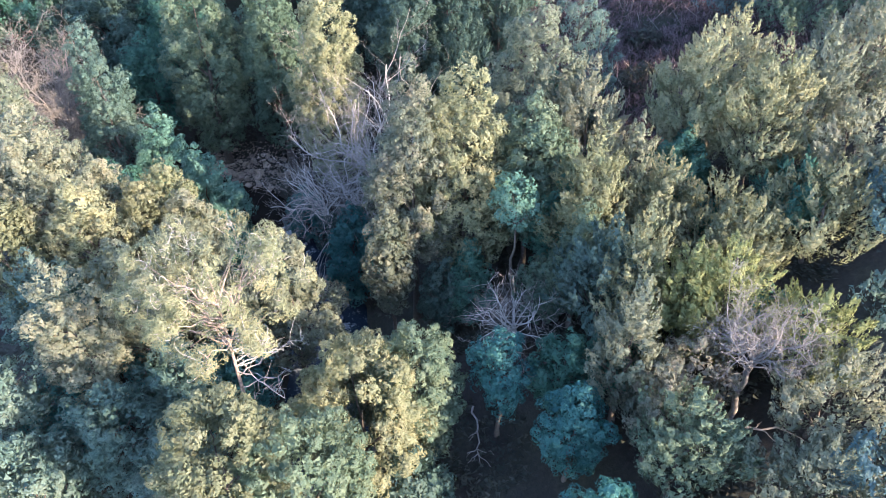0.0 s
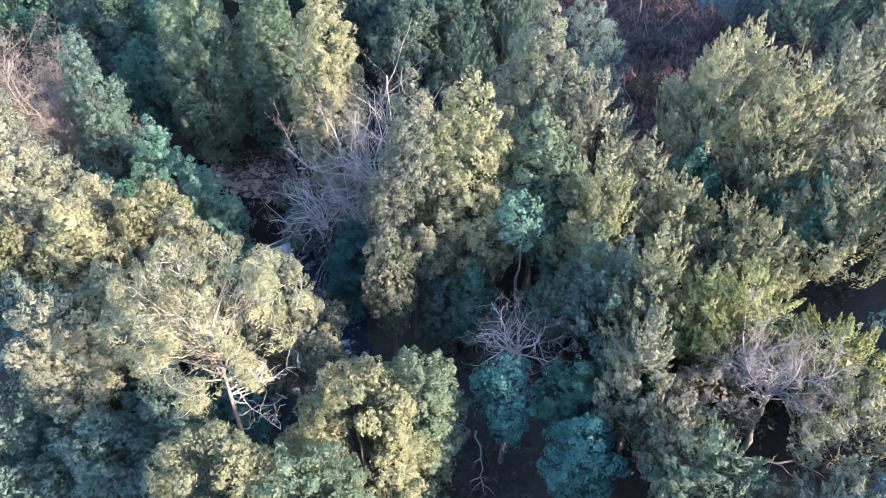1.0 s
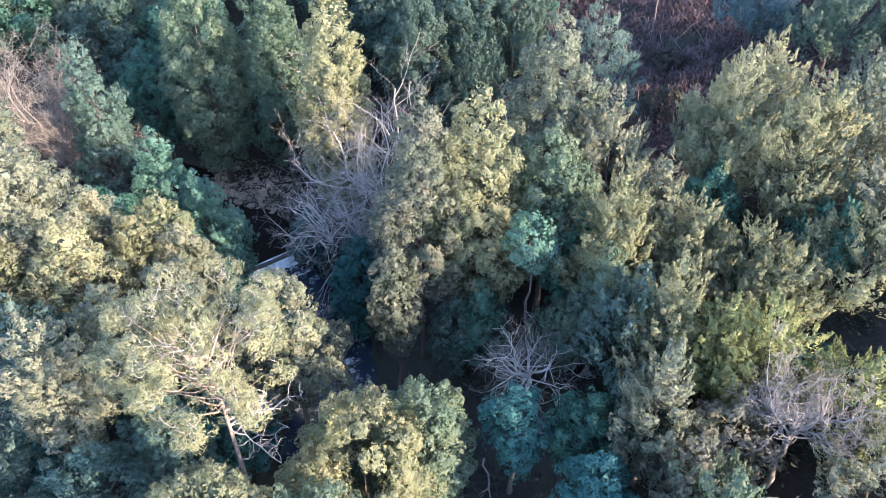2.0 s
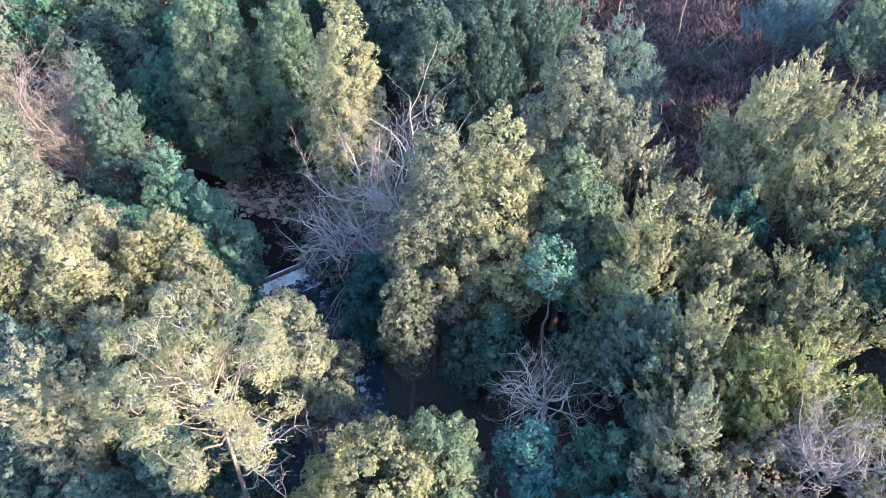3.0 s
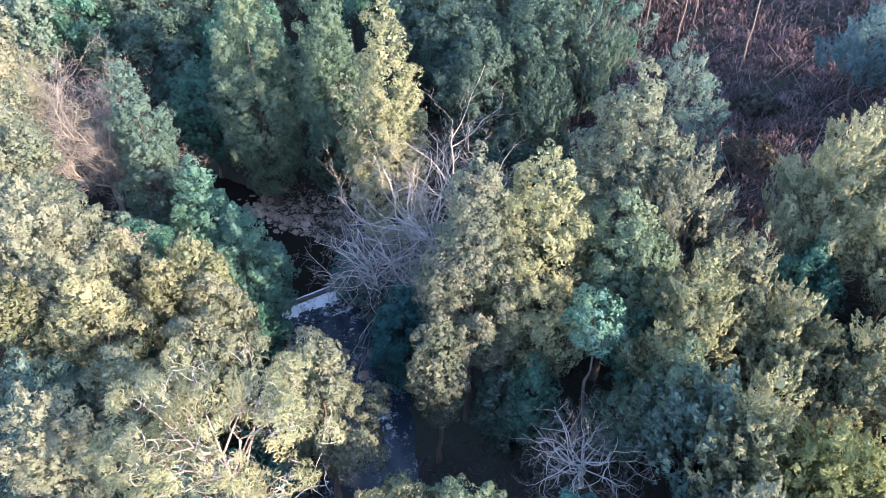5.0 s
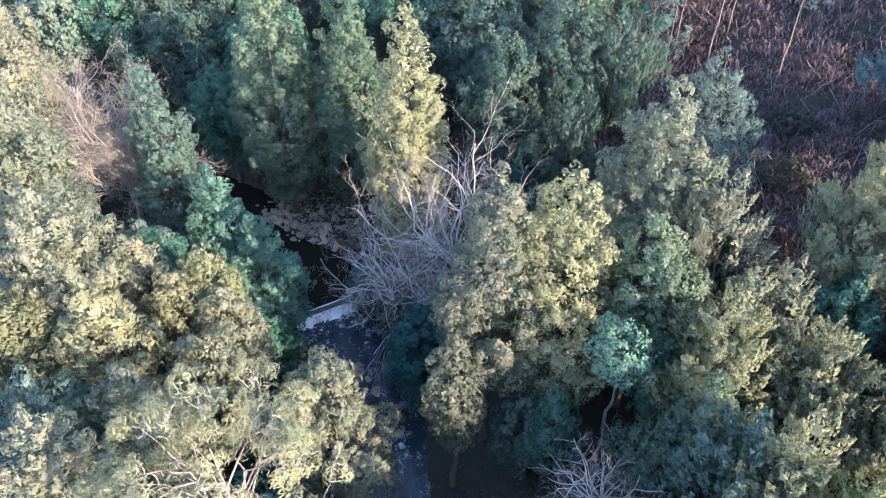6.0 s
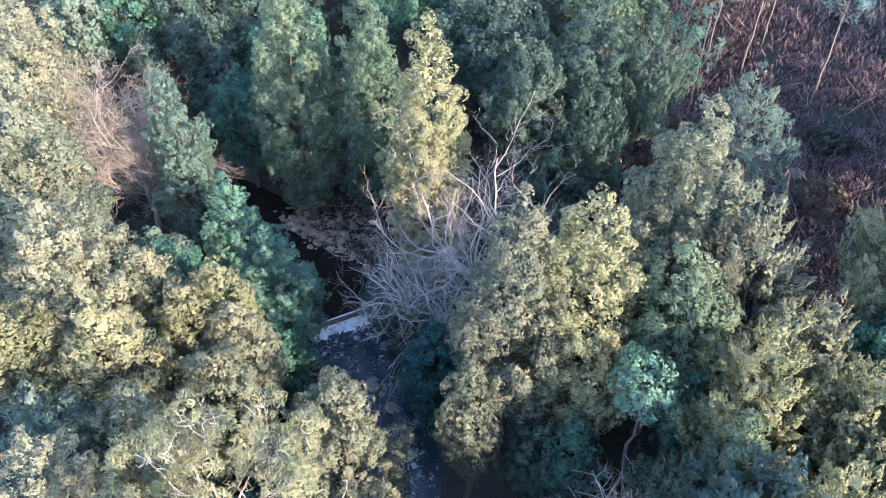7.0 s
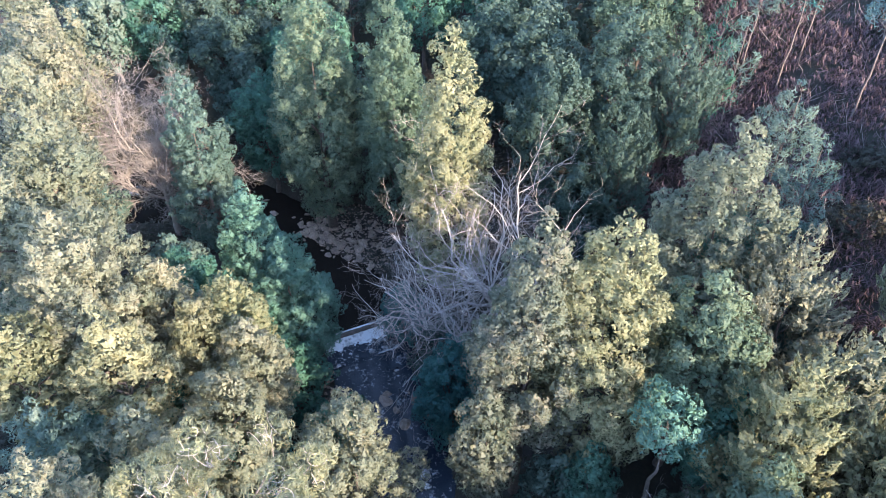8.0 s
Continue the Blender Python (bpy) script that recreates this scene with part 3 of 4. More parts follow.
def stones(n, x0, y0, rx, ry, turn, lo, hi, label, seed):
    rng = np.random.default_rng(seed)
    for _ in range(n):
        a, q = rng.uniform(0, 2 * math.pi), math.sqrt(rng.uniform(0, 1))
        ex, ey = rx * q * math.cos(a), ry * q * math.sin(a)
        c, s = math.cos(radians(turn)), math.sin(radians(turn))
        x, y = x0 + ex * c - ey * s, y0 + ex * s + ey * c
        r = lo + (hi - lo) * rng.uniform(0, 1) ** 2.2
        ob = new("stone", STONES[int(rng.integers(6))])
        ob.matrix_world = pose(x, y, max(gz(x, y), float(water_level(y, x)) - 0.25) + r * 0.18, 0, 0, rng.uniform(0, 360)) @ pose(0, 0, 0, rng.uniform(-22, 22), rng.uniform(-22, 22), 0) @ Matrix.Diagonal((r * rng.uniform(0.9, 1.6), r, r * rng.uniform(0.5, 0.85), 1))
        tagged(ob, label, "stone", "stones of the stream")


stones(270, -22.5, 67.2, 7.6, 3.3, -20, 0.12, 0.50, "grey rounded boulder on the gravel bar", 3)
def pebbles():
    """Gravel of the bar, strewn between the boulders."""
    rng = np.random.default_rng(9)
    v0, f0 = np.array([(1, 0, 0), (0, 1, 0), (-1, 0, 0), (0, -1, 0), (0, 0, 0.8), (0, 0, -0.6)], float), np.array([(0, 1, 4), (1, 2, 4), (2, 3, 4), (3, 0, 4), (1, 0, 5), (2, 1, 5), (3, 2, 5), (0, 3, 5)])
    vs, fs = [], []
    for i in range(1800):
        a, q = rng.uniform(0, 2 * math.pi), math.sqrt(rng.uniform(0, 1))
        ex, ey = 8.4 * q * math.cos(a), 3.8 * q * math.sin(a)
        x, y = -22.5 + ex * 0.94 + ey * 0.34, 67.2 - ex * 0.34 + ey * 0.94
        s = rng.uniform(0.05, 0.17)
        w = v0 * rng.uniform(0.6, 1.4, (6, 3)) * s
        c, sn = math.cos(a * 7), math.sin(a * 7)
        w = np.stack([w[:, 0] * c - w[:, 1] * sn, w[:, 0] * sn + w[:, 1] * c, w[:, 2]], 1)
        vs.append(w + (x, y, gz(x, y) + s * 0.3))
        fs.append(f0 + i * 6)
    tagged(new("gravel", mesh_of("gravel", np.concatenate(vs), np.concatenate(fs), ROCK, False)), "grey-brown gravel between the boulders of the bar", "gravel", kind="stuff")


pebbles()
stones(26, -31.0, 69.0, 5.0, 3.0, -20, 0.2, 0.6, "wet dark stone in the upper stream", 4)
stones(34, -18.8, 49.0, 1.6, 2.6, 30, 0.12, 0.4, "brown wet stone on the shingle bank", 7)
stones(16, -12.2, 49.5, 2.2, 3.0, 30, 0.2, 0.7, "wet dark stone in the broken water", 6)


# ---- undergrowth ----
def litter(name, n, region, colour, label, size, height, seed, test):
    """Low growth strewn over the ground: drooping fronds in tussocks."""
    rng = np.random.default_rng(seed)
    x0, x1, y0, y1 = region
    x, y = rng.uniform(x0, x1, n), rng.uniform(y0, y1, n)
    keep = test(x, y, rng)
    x, y = x[keep], y[keep]
    m = 9
    X = np.repeat(x, m) + rng.normal(0, 0.32, len(x) * m)
    Y = np.repeat(y, m) + rng.normal(0, 0.32, len(x) * m)
    hgt = np.repeat(rng.uniform(0.25, 1.0, len(x)), m) * height * rng.uniform(0.3, 1.0, len(X))
    p = np.stack([X, Y, ground_height(X, Y) + hgt], 1)
    a = rng.uniform(0, 2 * math.pi, len(X))
    d = unit(np.stack([np.cos(a), np.sin(a), rng.uniform(-0.6, 0.5, len(X))], 1))
    s = unit(np.cross(d, np.array((0, 0, 1.0)) + rng.normal(0, 0.4, (len(X), 3))))
    L, W = size[0] * rng.uniform(0.5, 1.4, (len(X), 1)), size[1] * rng.uniform(0.6, 1.4, (len(X), 1))
    q = np.stack([p - d * L / 2 - s * W / 2, p - d * L / 2 + s * W / 2, p + d * L / 2], 1).reshape(-1, 3)
    tagged(new(name, mesh_of(name, q, np.arange(len(q)).reshape(-1, 3), LEAF[colour], False)), label, "undergrowth", kind="stuff")


def on_bracken(x, y, rng):
    d = stream_distance(x, y)
    return (d > 20 + 4 * np.sin(y * 0.3)) & (np.sin(x * 0.9 + 2 * np.sin(y * 0.35)) + np.cos(y * 0.8 + x * 0.3) + rng.normal(0, 0.8, x.shape) > -1.5)


def on_floor(x, y, rng):
    d = np.abs(stream_distance(x, y))
    return (d > 4.2) & (np.sin(x * 0.6 + np.sin(y * 0.5)) + np.cos(y * 0.7) + rng.normal(0, 0.7, x.shape) > 0.1)


def build_bracken():
    """Dead bracken: tussocks of long fronds that arch out and hang, and bare stems between them."""
    rng = np.random.default_rng(31)
    x, y = rng.uniform(0, 46, 15000), rng.uniform(50, 104, 15000)
    keep = on_bracken(x, y, rng)
    x, y = x[keep], y[keep]
    m = 9
    X, Y = np.repeat(x, m), np.repeat(y, m)
    k = len(X)
    a = rng.uniform(0, 2 * math.pi, k)
    d = np.stack([np.cos(a), np.sin(a), np.zeros(k)], 1)
    s = np.stack([-np.sin(a), np.cos(a), rng.normal(0, 0.35, k)], 1)
    tall = np.repeat(rng.uniform(0.25, 1.35, len(x)), m) * rng.uniform(0.6, 1.2, k)
    reach = rng.uniform(0.25, 0.95, (k, 1))
    w = rng.uniform(0.012, 0.055, (k, 1))
    foot = np.stack([X, Y, ground_height(X, Y)], 1) + rng.normal(0, 0.30, (k, 3)) * (1, 1, 0)
    up = np.array((0, 0, 1.0)) * tall[:, None]
    p1, p2, p3 = foot + d * reach * 0.2 + up * 0.75, foot + d * reach * 0.6 + up, foot + d * reach + up * rng.uniform(0.35, 0.8, (k, 1))
    q = np.stack([p1 - s * w * 0.3, p1 + s * w * 0.3, p2 + s * w, p2 - s * w, p3], 1).reshape(-1, 3)
    base = np.arange(k)[:, None] * 5
    f = np.concatenate([base + np.array((0, 1, 2)), base + np.array((0, 2, 3)), base + np.array((3, 2, 4))])
    tagged(new("bracken", mesh_of("bracken", q, f, LEAF["bracken"], False)), "dead reddish-brown bracken covering the steep slope", "undergrowth", kind="stuff")
    out = []
    x, y = rng.uniform(3, 44, 1500), rng.uniform(50, 104, 1500)
    keep = on_bracken(x, y, rng)
    for px, py, g in zip(x[keep], y[keep], ground_height(x[keep], y[keep])):
        a, length = rng.uniform(0, 2 * math.pi), rng.uniform(0.8, 2.6)
        foot = np.array((px, py, g))
        tip = foot + np.array((math.cos(a) * length * 0.8, math.sin(a) * length * 0.8, rng.uniform(0.5, 1.2) * length * 0.7 + 0.3))
        out.append(tube(bent(rng, foot, tip, 4, 0.08), np.linspace(0.028, 0.012, 4), 3))
    tagged(new("dead_stems", mesh_of("dead_stems", *join(out), BARK["twig"])), "thin bare grey-brown stems among dead bracken", "undergrowth", kind="stuff")


build_bracken()
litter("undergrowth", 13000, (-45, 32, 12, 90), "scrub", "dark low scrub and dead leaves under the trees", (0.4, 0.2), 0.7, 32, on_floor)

# ---- trees ----
# far bank of the bend, upstream
tree("tall", -25.2, 68.6, 28.5, 4.2, "olive", 0.08)
tree("tall", -17.4, 67.0, 28.3, 3.2, "olive", 0.12)
tree("tall", -10.3, 57.6, 29.0, 3.4, "straw", 0.12)
tree("broad", -33.6, 73.6, 15.6, 3.6, "green", 0.2)
tree("cone", -47.3, 79.9, 15.8, 1.8, "dark", 0.1)
tree("broad", -41.0, 82.0, 18.0, 3.8, "dark", 0.2)
tree("broad", -29.5, 80.0, 21.0, 4.2, "green", 0.2)
tree("broad", -37.5, 78.0, 14.5, 3.0, "dark", 0.2)
tree("broad", -20.5, 75.0, 19.0, 3.6, "dark", 0.2)
tree("broad", -14.0, 70.0, 17.0, 3.4, "dark", 0.12)
tree("broad", -28.0, 74.0, 12.0, 3.0, "dark", 0.12, detail=0.6)
tree("broad", -50.0, 92.0, 19.0, 4.5, "dark", 0.2, detail=0.5)
tree("broad", -40.0, 94.0, 22.0, 4.5, "green", 0.2)
tree("broad", -30.0, 92.0, 25.0, 4.5, "dark", 0.2)
tree("broad", -20.0, 88.0, 27.0, 4.5, "green", 0.2)
tree("broad", -58.0, 84.0, 19.0, 4.5, "grey", 0.2, detail=0.5)
tree("wattle", -66.0, 92.0, 22.0, 4.8, "dark", 0.1, detail=0.5)
# dark grove behind the bare tree
tree("broad", -3.5, 67.0, 23.5, 3.6, "dark", 0.12)
tree("broad", 1.2, 70.5, 26.0, 4.0, "dark", 0.12)
tree("plume", 5.8, 69.5, 25.0, 3.4, "dark", 0.12)
tree("plume", 2.2, 63.0, 21.0, 2.4, "dark", 0.12)
tree("broad", -5.5, 73.5, 25.0, 4.0, "dark", 0.2)
tree("broad", -1.0, 61.5, 17.0, 2.6, "dark", 0.12)
tree("broad", -10.5, 77.0, 24.0, 4.2, "dark", 0.2)
tree("broad", 3.0, 80.0, 28.0, 4.2, "olive", 0.2)
# left bank
tree("wattle", -28.3, 41.7, 23.2, 2.75, "cream", 0.38)
tree("wattle", -27.2, 38.2, 25.3, 2.60, "cream", 0.38)
tree("wattle", -23.3, 35.0, 22.3, 2.15, "straw", 0.38)
tree("wattle", -25.2, 30.9, 19.2, 2.45, "grey", 0.38)
tree("wattle", -20.0, 31.6, 19.9, 2.07, "cream", 0.38)
tree("broad", -25.5, 42.6, 18.8, 2.26, "cream", 0.2)
tree("dome", -22.0, 40.0, 18.6, 1.9, "ochre", 0.25)
tree("dome", -21.1, 42.8, 18.4, 1.9, "straw", 0.3)
tree("dome", -18.6, 39.8, 17.7, 2.0, "cream", 0.3)
tree("dome", -18.3, 35.8, 17.8, 2.8, "cream", 0.3)
tree("broad", -27.2, 46.6, 15.8, 3.2, "green", 0.2)
tree("cone", -25.0, 52.9, 17.2, 3.9, "jade", 0.03)
tree("cone", -21.2, 50.5, 14.6, 3.7, "jade", 0.12)
tree("broad", -19.2, 45.0, 10.5, 2.6, "green", 0.12, detail=0.6)
tree("wattle", -19.1, 23.5, 16.0, 3.06, "grey", 0.38)
tree("wattle", -16.3, 26.9, 16.2, 2.22, "grey", 0.38)
tree("dome", -10.7, 18.3, 22.0, 3.4, "ochre", 0.38)
tree("dome", -7.0, 18.5, 20.2, 3.4, "olive", 0.38)
tree("dome", -4.8, 24.7, 17.6, 4.4, "straw", 0.3)
tree("dome", -1.7, 27.2, 17.0, 3.0, "olive", 0.1)
tree("broad", -5.2, 30.0, 12.5, 2.6, "olive", 0.2, detail=0.6)
tree("wattle", -21.6, 27.4, 21.7, 2.45, "cream", 0.38)
tree("wattle", -28.7, 33.8, 22.6, 2.45, "ochre", 0.38, detail=0.5)
tree("wattle", -36.5, 48.0, 24.5, 3.65, "cream", 0.38, detail=0.5)
tree("wattle", -42.0, 54.0, 25.0, 3.83, "cream", 0.38, detail=0.5)
tree("wattle", -47.0, 62.0, 24.0, 3.65, "cream", 0.38, detail=0.5)
tree("wattle", -34.0, 42.0, 24.0, 3.06, "cream", 0.38, detail=0.5)
tree("cone", -33.1, 60.4, 22.4, 3.2, "grey", 0.12, bark="greywood")
tree("broad", -44.0, 58.5, 11.5, 2.8, "grey", 0.2, detail=0.6)
tree("wattle", -11.2, 36.0, 16.8, 4.05, "cream", 0.3)
tree("pine", -12.2, 26.2, 24.4, 5.0, "straw", 0.72, bark="pine", name="pine_tree")
tree("broad", -15.0, 31.5, 11.0, 3.0, "teal", 0.2, detail=0.6)
tree("broad", -24.0, 27.0, 12.5, 3.2, "teal", 0.2, detail=0.6)
tree("broad", -22.5, 46.5, 11.0, 2.8, "green", 0.2, detail=0.6)
tree("broad", -14.5, 41.0, 9.5, 2.6, "green", 0.2, detail=0.6)
# right bank, round the tall pair
tree("tall", -2.2, 41.8, 26.8, 3.5, "russet", 0.3)
tree("tall", 1.6, 42.9, 26.6, 4.1, "straw", 0.15)
tree("tall", 7.2, 49.8, 28.4, 4.4, "cream", 0.1)
tree("plume", 10.9, 45.6, 24.6, 2.8, "cream", 0.28)
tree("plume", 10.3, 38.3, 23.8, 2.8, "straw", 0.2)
tree("cloud", 5.1, 37.9, 20.6, 1.5, "jade", 0.66)
tree("broad", 7.6, 36.0, 15.2, 2.0, "olive", 0.2)
tree("tall", 2.0, 38.4, 14.0, 1.7, "green", 0.1)
tree("broad", -7.9, 47.2, 11.0, 2.6, "teal", 0.02, detail=0.6)
tree("broad", -14.2, 56.6, 6.0, 2.0, "teal", 0.02, name="bush", detail=0.6)
tree("broad", -9.5, 51.5, 7.5, 2.6, "dark", 0.02, detail=0.6)
tree("plume", 13.6, 41.6, 22.3, 2.3, "cream", 0.28)
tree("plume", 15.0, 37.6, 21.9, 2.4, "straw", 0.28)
tree("plume", 17.9, 35.5, 21.6, 2.9, "ochre", 0.28)
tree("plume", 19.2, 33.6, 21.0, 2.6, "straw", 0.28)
tree("plume", 10.6, 32.6, 20.2, 3.0, "grey", 0.28)
tree("cloud", 3.8, 28.2, 15.7, 1.9, "teal", 0.3)
tree("broad", 7.6, 27.9, 15.8, 1.9, "green", 0.2)
tree("plume", 10.8, 26.4, 20.7, 2.2, "cream", 0.2)
tree("plume", 14.6, 29.7, 21.0, 2.4, "yellow", 0.15)
tree("plume", 16.5, 28.8, 21.8, 2.5, "yellow", 0.15)
tree("plume", 20.8, 26.3, 20.4, 2.6, "yellow", 0.15)
tree("broad", 14.1, 25.1, 18.4, 2.3, "russet", 0.2)
tree("broad", 7.7, 23.6, 16.3, 1.8, "teal", 0.2)
tree("broad", 8.5, 18.0, 15.5, 2.0, "teal", 0.2)
tree("plume", 12.6, 20.6, 19.2, 2.6, "olive", 0.28)
tree("plume", 20.3, 22.4, 19.8, 3.0, "cream", 0.28)
tree("plume", 17.5, 17.5, 19.0, 2.9, "cream", 0.28)
tree("plume", 21.5, 17.0, 20.5, 2.9, "blue", 0.28, detail=0.5)
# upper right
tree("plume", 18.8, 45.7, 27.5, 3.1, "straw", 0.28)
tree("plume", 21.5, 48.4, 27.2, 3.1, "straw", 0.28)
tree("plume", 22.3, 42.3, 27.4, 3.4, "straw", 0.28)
tree("plume", 26.6, 44.6, 27.3, 3.5, "cream", 0.28, detail=0.5)
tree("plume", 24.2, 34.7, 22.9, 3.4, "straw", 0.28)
tree("plume", 27.5, 39.0, 25.0, 3.4, "cream", 0.28, detail=0.5)
tree("plume", 29.0, 33.0, 24.0, 3.6, "blue", 0.28, detail=0.5)
tree("broad", 17.0, 43.0, 19.5, 2.6, "green", 0.12)
tree("broad", 20.0, 39.0, 18.0, 2.4, "green", 0.12)
tree("plume", 31.0, 47.0, 29.0, 3.6, "cream", 0.28, detail=0.5)
tree("plume", 26.0, 63.0, 27.5, 3.1, "blue", 0.28)
tree("plume", 30.0, 57.0, 28.5, 2.9, "olive", 0.28)
tree("plume", 36.0, 55.0, 30.0, 3.6, "olive", 0.28, detail=0.5)
tree("tuft", 13.6, 57.0, 23.9, 1.9, "grey", 0.15, name="pine_tree")
tree("tuft", 12.6, 61.5, 25.2, 2.0, "grey", 0.4, name="pine_tree")
tree("broad", 6.6, 43.0, 23.8, 3.0, "olive", 0.2)
tree("broad", 0.2, 38.6, 12.5, 1.6, "dark", 0.1)
tree("broad", -4.0, 38.6, 17.2, 1.7, "russet", 0.35)
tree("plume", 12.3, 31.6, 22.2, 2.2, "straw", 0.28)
tree("broad", 9.4, 35.4, 20.0, 1.8, "olive", 0.2)
tree("broad", 8.6, 39.9, 18.8, 1.9, "green", 0.12)
tree("broad", 17.4, 42.4, 21.6, 2.2, "green", 0.12)
tree("plume", 23.5, 37.5, 21.6, 2.4, "green", 0.28)
tree("plume", 11.9, 23.1, 18.3, 1.8, "russet", 0.28)
tree("wattle", -22.8, 20.0, 16.0, 3.6, "grey", 0.15, detail=0.5)
tree("wattle", -27.0, 24.5, 17.5, 3.6, "grey", 0.15, detail=0.5)
tree("wattle", -15.0, 21.2, 14.5, 3.0, "grey", 0.15)
tree("broad", -1.8, 21.8, 12.5, 2.8, "dark", 0.12, detail=0.6)
tree("broad", 13.4, 16.6, 14.0, 2.2, "dark", 0.12, detail=0.6)
tree("plume", 26.5, 28.5, 19.5, 2.4, "grey", 0.28, detail=0.5)
tree("broad", 20.5, 29.5, 17.0, 2.4, "green", 0.12)
tree("broad", 12.0, 36.0, 15.5, 2.2, "dark", 0.12)
tree("broad", 11.2, 29.2, 15.5, 2.0, "green", 0.12)
tree("broad", 15.5, 33.0, 16.5, 2.2, "dark", 0.12)
tree("broad", 12.6, 48.5, 20.0, 2.4, "dark", 0.12)
tree("broad", 4.0, 47.5, 19.0, 3.0, "dark", 0.12)
tree("broad", 9.5, 53.5, 20.5, 2.6, "green", 0.12)
tree("wattle", -51.0, 66.0, 24.0, 4.2, "cream", 0.15, detail=0.5)
tree("wattle", -57.0, 73.0, 24.5, 4.4, "cream", 0.15, detail=0.5)
tree("wattle", -40.0, 46.0, 22.0, 4.0, "olive", 0.15, detail=0.5)
tree("broad", -31.0, 50.5, 13.0, 3.4, "grey", 0.2, detail=0.6)
tree("broad", -29.0, 37.0, 16.0, 3.0, "grey", 0.2)
tree("tuft", 9.2, 75.5, 25.0, 1.5, "green", 0.5, bark="greywood", name="pine_tree", lobes=9)
tree("tuft", 14.9, 76.0, 29.0, 1.6, "teal", 0.6, bark="greywood", name="pine_tree", lobes=9)
tree("tuft", 16.6, 78.5, 30.0, 1.6, "teal", 0.6, bark="greywood", name="pine_tree", lobes=9)
tree("tuft", 12.2, 79.0, 28.0, 1.6, "grey", 0.55, bark="greywood", name="pine_tree", lobes=9)
tree("tuft", 19.6, 70.5, 30.0, 1.7, "blue", 0.65, bark="greywood", name="pine_tree", lobes=9)
tree("tuft", 8.6, 69.8, 23.5, 1.5, "green", 0.4, bark="greywood", name="pine_tree", lobes=10)
tree("tuft", 10.4, 72.5, 25.5, 1.4, "grey", 0.35, bark="greywood", name="pine_tree", lobes=10)
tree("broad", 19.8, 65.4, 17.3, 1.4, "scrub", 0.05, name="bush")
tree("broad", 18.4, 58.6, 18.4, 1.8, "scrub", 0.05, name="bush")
bare_tree(-5.8, 52.6, 16.5, 8.6, "silver", limbs=20, label="large leafless tree with pale tangled limbs", seed=11, toward=(-0.4, 0.15), rise=(0.2, 1.15), fork=0.50, twigs=4)
bare_tree(-10.4, 51.8, 12.0, 6.4, "pale", limbs=10, label="leafless tree leaning out over the weir", seed=12, lean=(-0.9, 0.8), toward=(-0.7, 0.55), rise=(0.4, 1.3), fork=0.52, twigs=4)
bare_tree(-7.0, 49.8, 11.5, 5.0, "silver", twig="ash", limbs=9, label="leafless grey tree with spreading crooked limbs", seed=18, lean=(-0.5, 0.3), toward=(-0.5, 0.3), rise=(0.15, 0.8), fork=0.62, twigs=4)
bare_tree(-3.5, 63.5, 7.0, 1.6, "pale", limbs=6, label="small leafless sapling with white stem", seed=15, fork=0.6, twigs=4)
bare_tree(5.2, 34.4, 8.5, 4.2, "pale", limbs=14, label="small leafless grey tree in a shaded gap", seed=13, fork=0.34, twigs=4, rise=(0.15, 1.0))
bare_tree(17.2, 24.8, 9.8, 2.8, "ash", twig="ash", limbs=13, label="leafless pale tree among wattles on the slope", seed=14, fork=0.58, toward=(0.3, 0.2))
tree("broad", -24.0, 38.2, 13.0, 2.8, "green", 0.2, detail=0.6)
tree("broad", -21.8, 34.2, 12.0, 2.6, "teal", 0.2, detail=0.6)
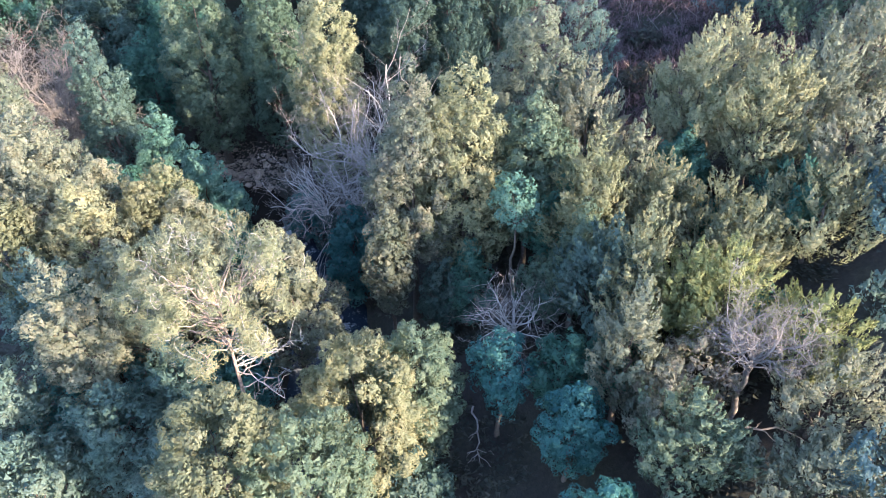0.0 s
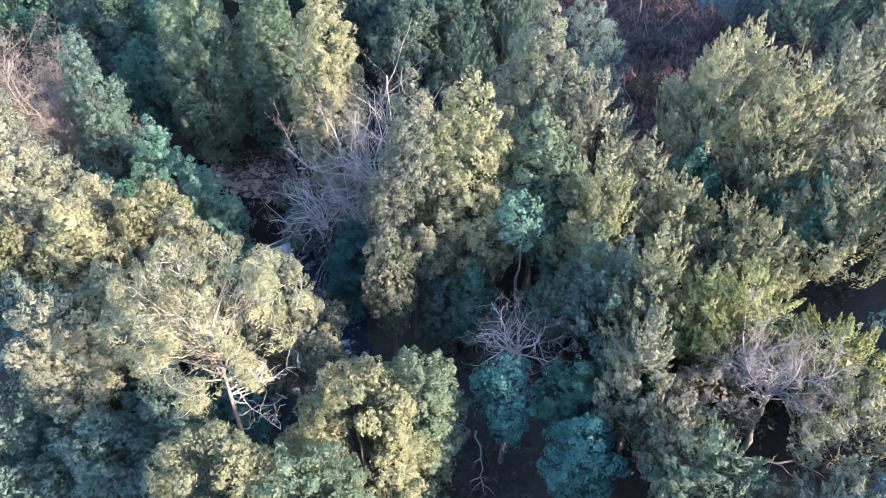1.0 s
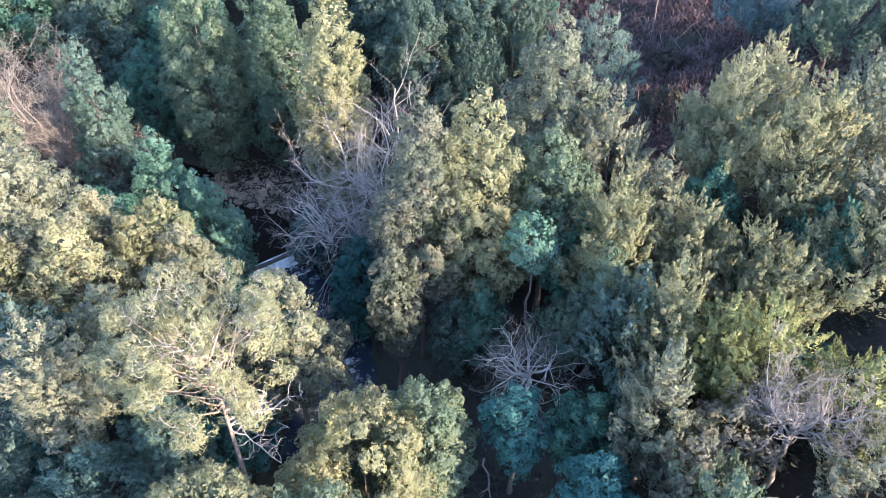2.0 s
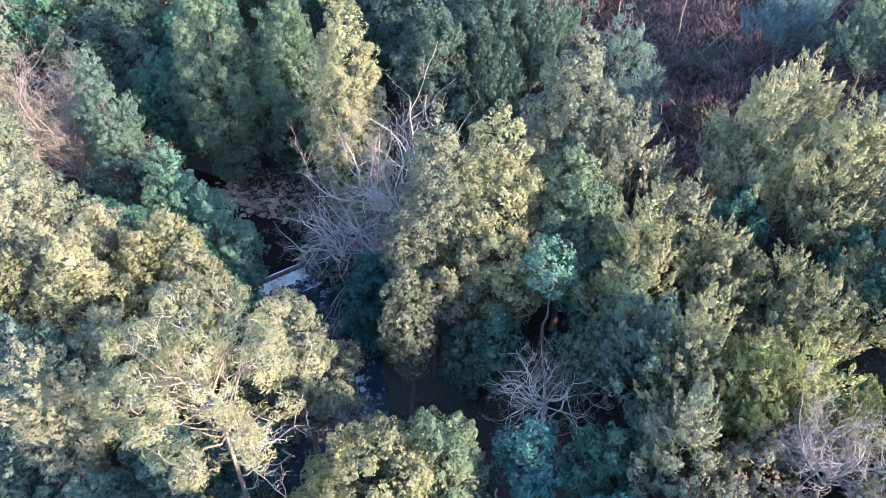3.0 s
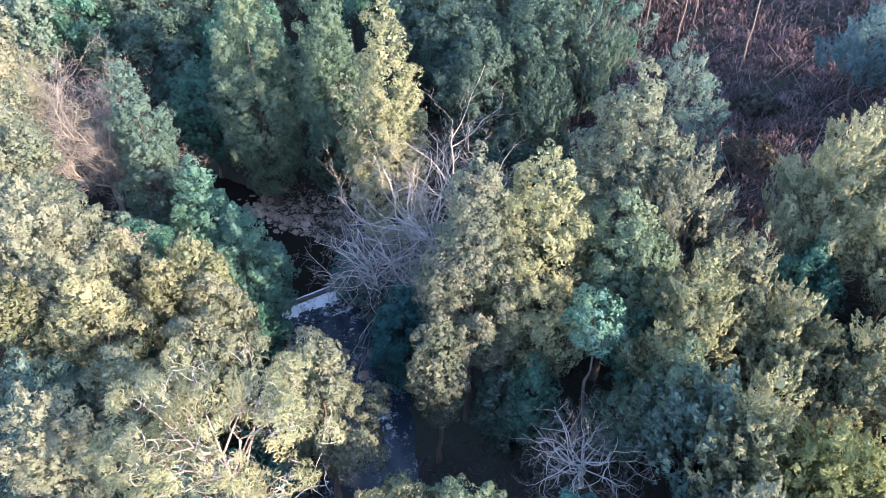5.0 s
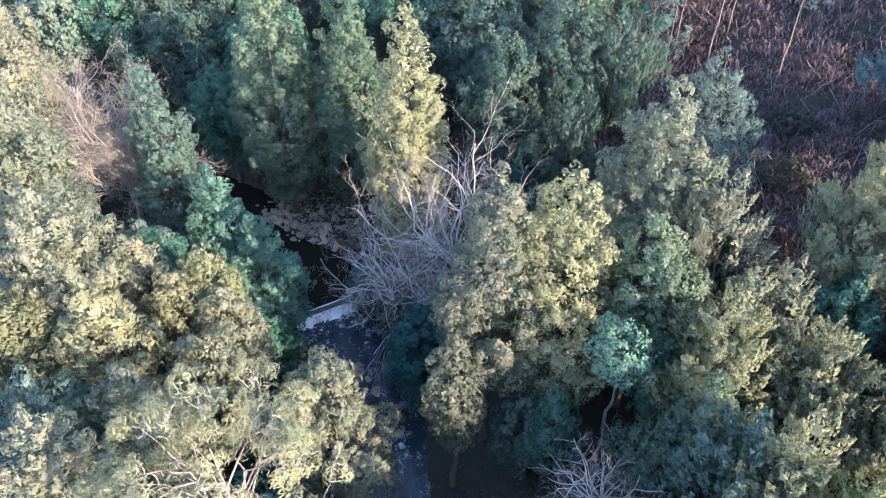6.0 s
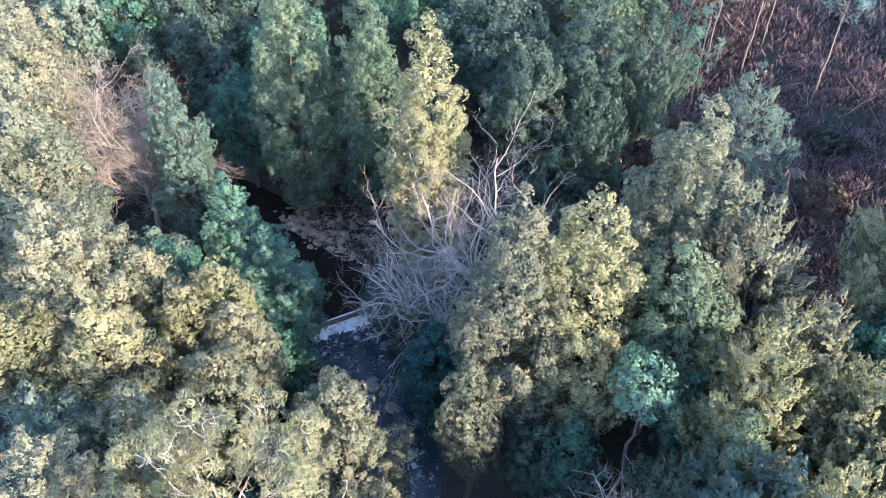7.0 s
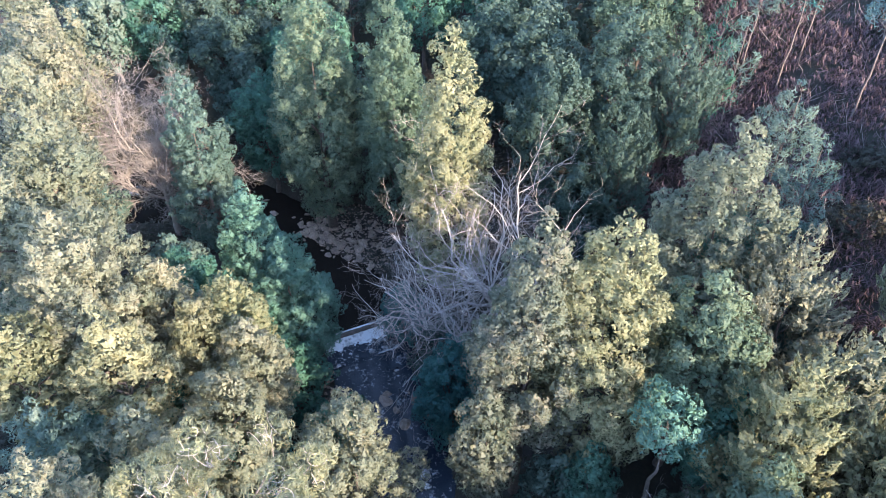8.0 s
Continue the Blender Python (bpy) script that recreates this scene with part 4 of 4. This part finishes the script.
tree("broad", -26.5, 34.5, 13.5, 2.8, "green", 0.2, detail=0.6)
tree("broad", -19.6, 37.6, 11.5, 2.4, "green", 0.2, detail=0.6)
tree("broad", -23.2, 44.6, 13.0, 2.6, "green", 0.2, detail=0.6)
tree("broad", -16.0, 36.5, 10.0, 2.4, "teal", 0.2, detail=0.6)
tree("broad", -18.0, 29.5, 11.5, 2.6, "green", 0.2, detail=0.6)
tree("broad", -4.0, 86.0, 27.0, 4.0, "dark", 0.1, detail=0.6)
tree("broad", 4.5, 90.0, 30.0, 4.2, "green", 0.1, detail=0.6)
tree("broad", -12.5, 91.0, 27.0, 4.2, "green", 0.1, detail=0.6)
tree("broad", 9.0, 96.0, 33.0, 4.0, "dark", 0.1, detail=0.6)
tree("broad", -8.0, 82.0, 23.0, 3.6, "dark", 0.1, detail=0.6)
tree("broad", -46.0, 88.0, 18.0, 4.0, "dark", 0.12)
tree("broad", -53.0, 86.5, 18.5, 4.0, "green", 0.12)
tree("broad", -39.0, 88.0, 17.0, 4.0, "dark", 0.12)
tree("broad", -60.0, 95.0, 20.0, 4.4, "dark", 0.12)
tree("broad", -34.0, 84.0, 17.0, 3.6, "green", 0.12)
bare_tree(-39.8, 63.0, 18.0, 6.6, "ash", twig="ash", limbs=18, label="leafless pinkish tree with a haze of twigs", seed=16, fork=0.36, rise=(0.25, 1.6), twigs=7)
fallen_branch(16.4, 23.4, gz(16.4, 23.4) + 1.2, 5.0, -8, -4, "pale dead branch caught in the scrub", 21)
fallen_branch(2.2, 30.6, gz(2.2, 30.6) + 0.3, 4.6, -86, 2, "pale fallen branch on the dark ground", 22)
fallen_branch(-7.2, 46.2, gz(-7.2, 46.2) + 0.3, 3.0, 40, 3, "pale fallen branch beside the stream", 23)
far = np.random.default_rng(77)
for i in range(22):
    fx, fy = -78 + 3.6 * i + far.uniform(-1.5, 1.5), far.uniform(96, 118)
    tree("broad", fx, fy, gz(fx, fy) + far.uniform(13, 19), far.uniform(3.4, 4.6), ("dark", "green", "olive")[i % 3], 0.1, detail=0.5)
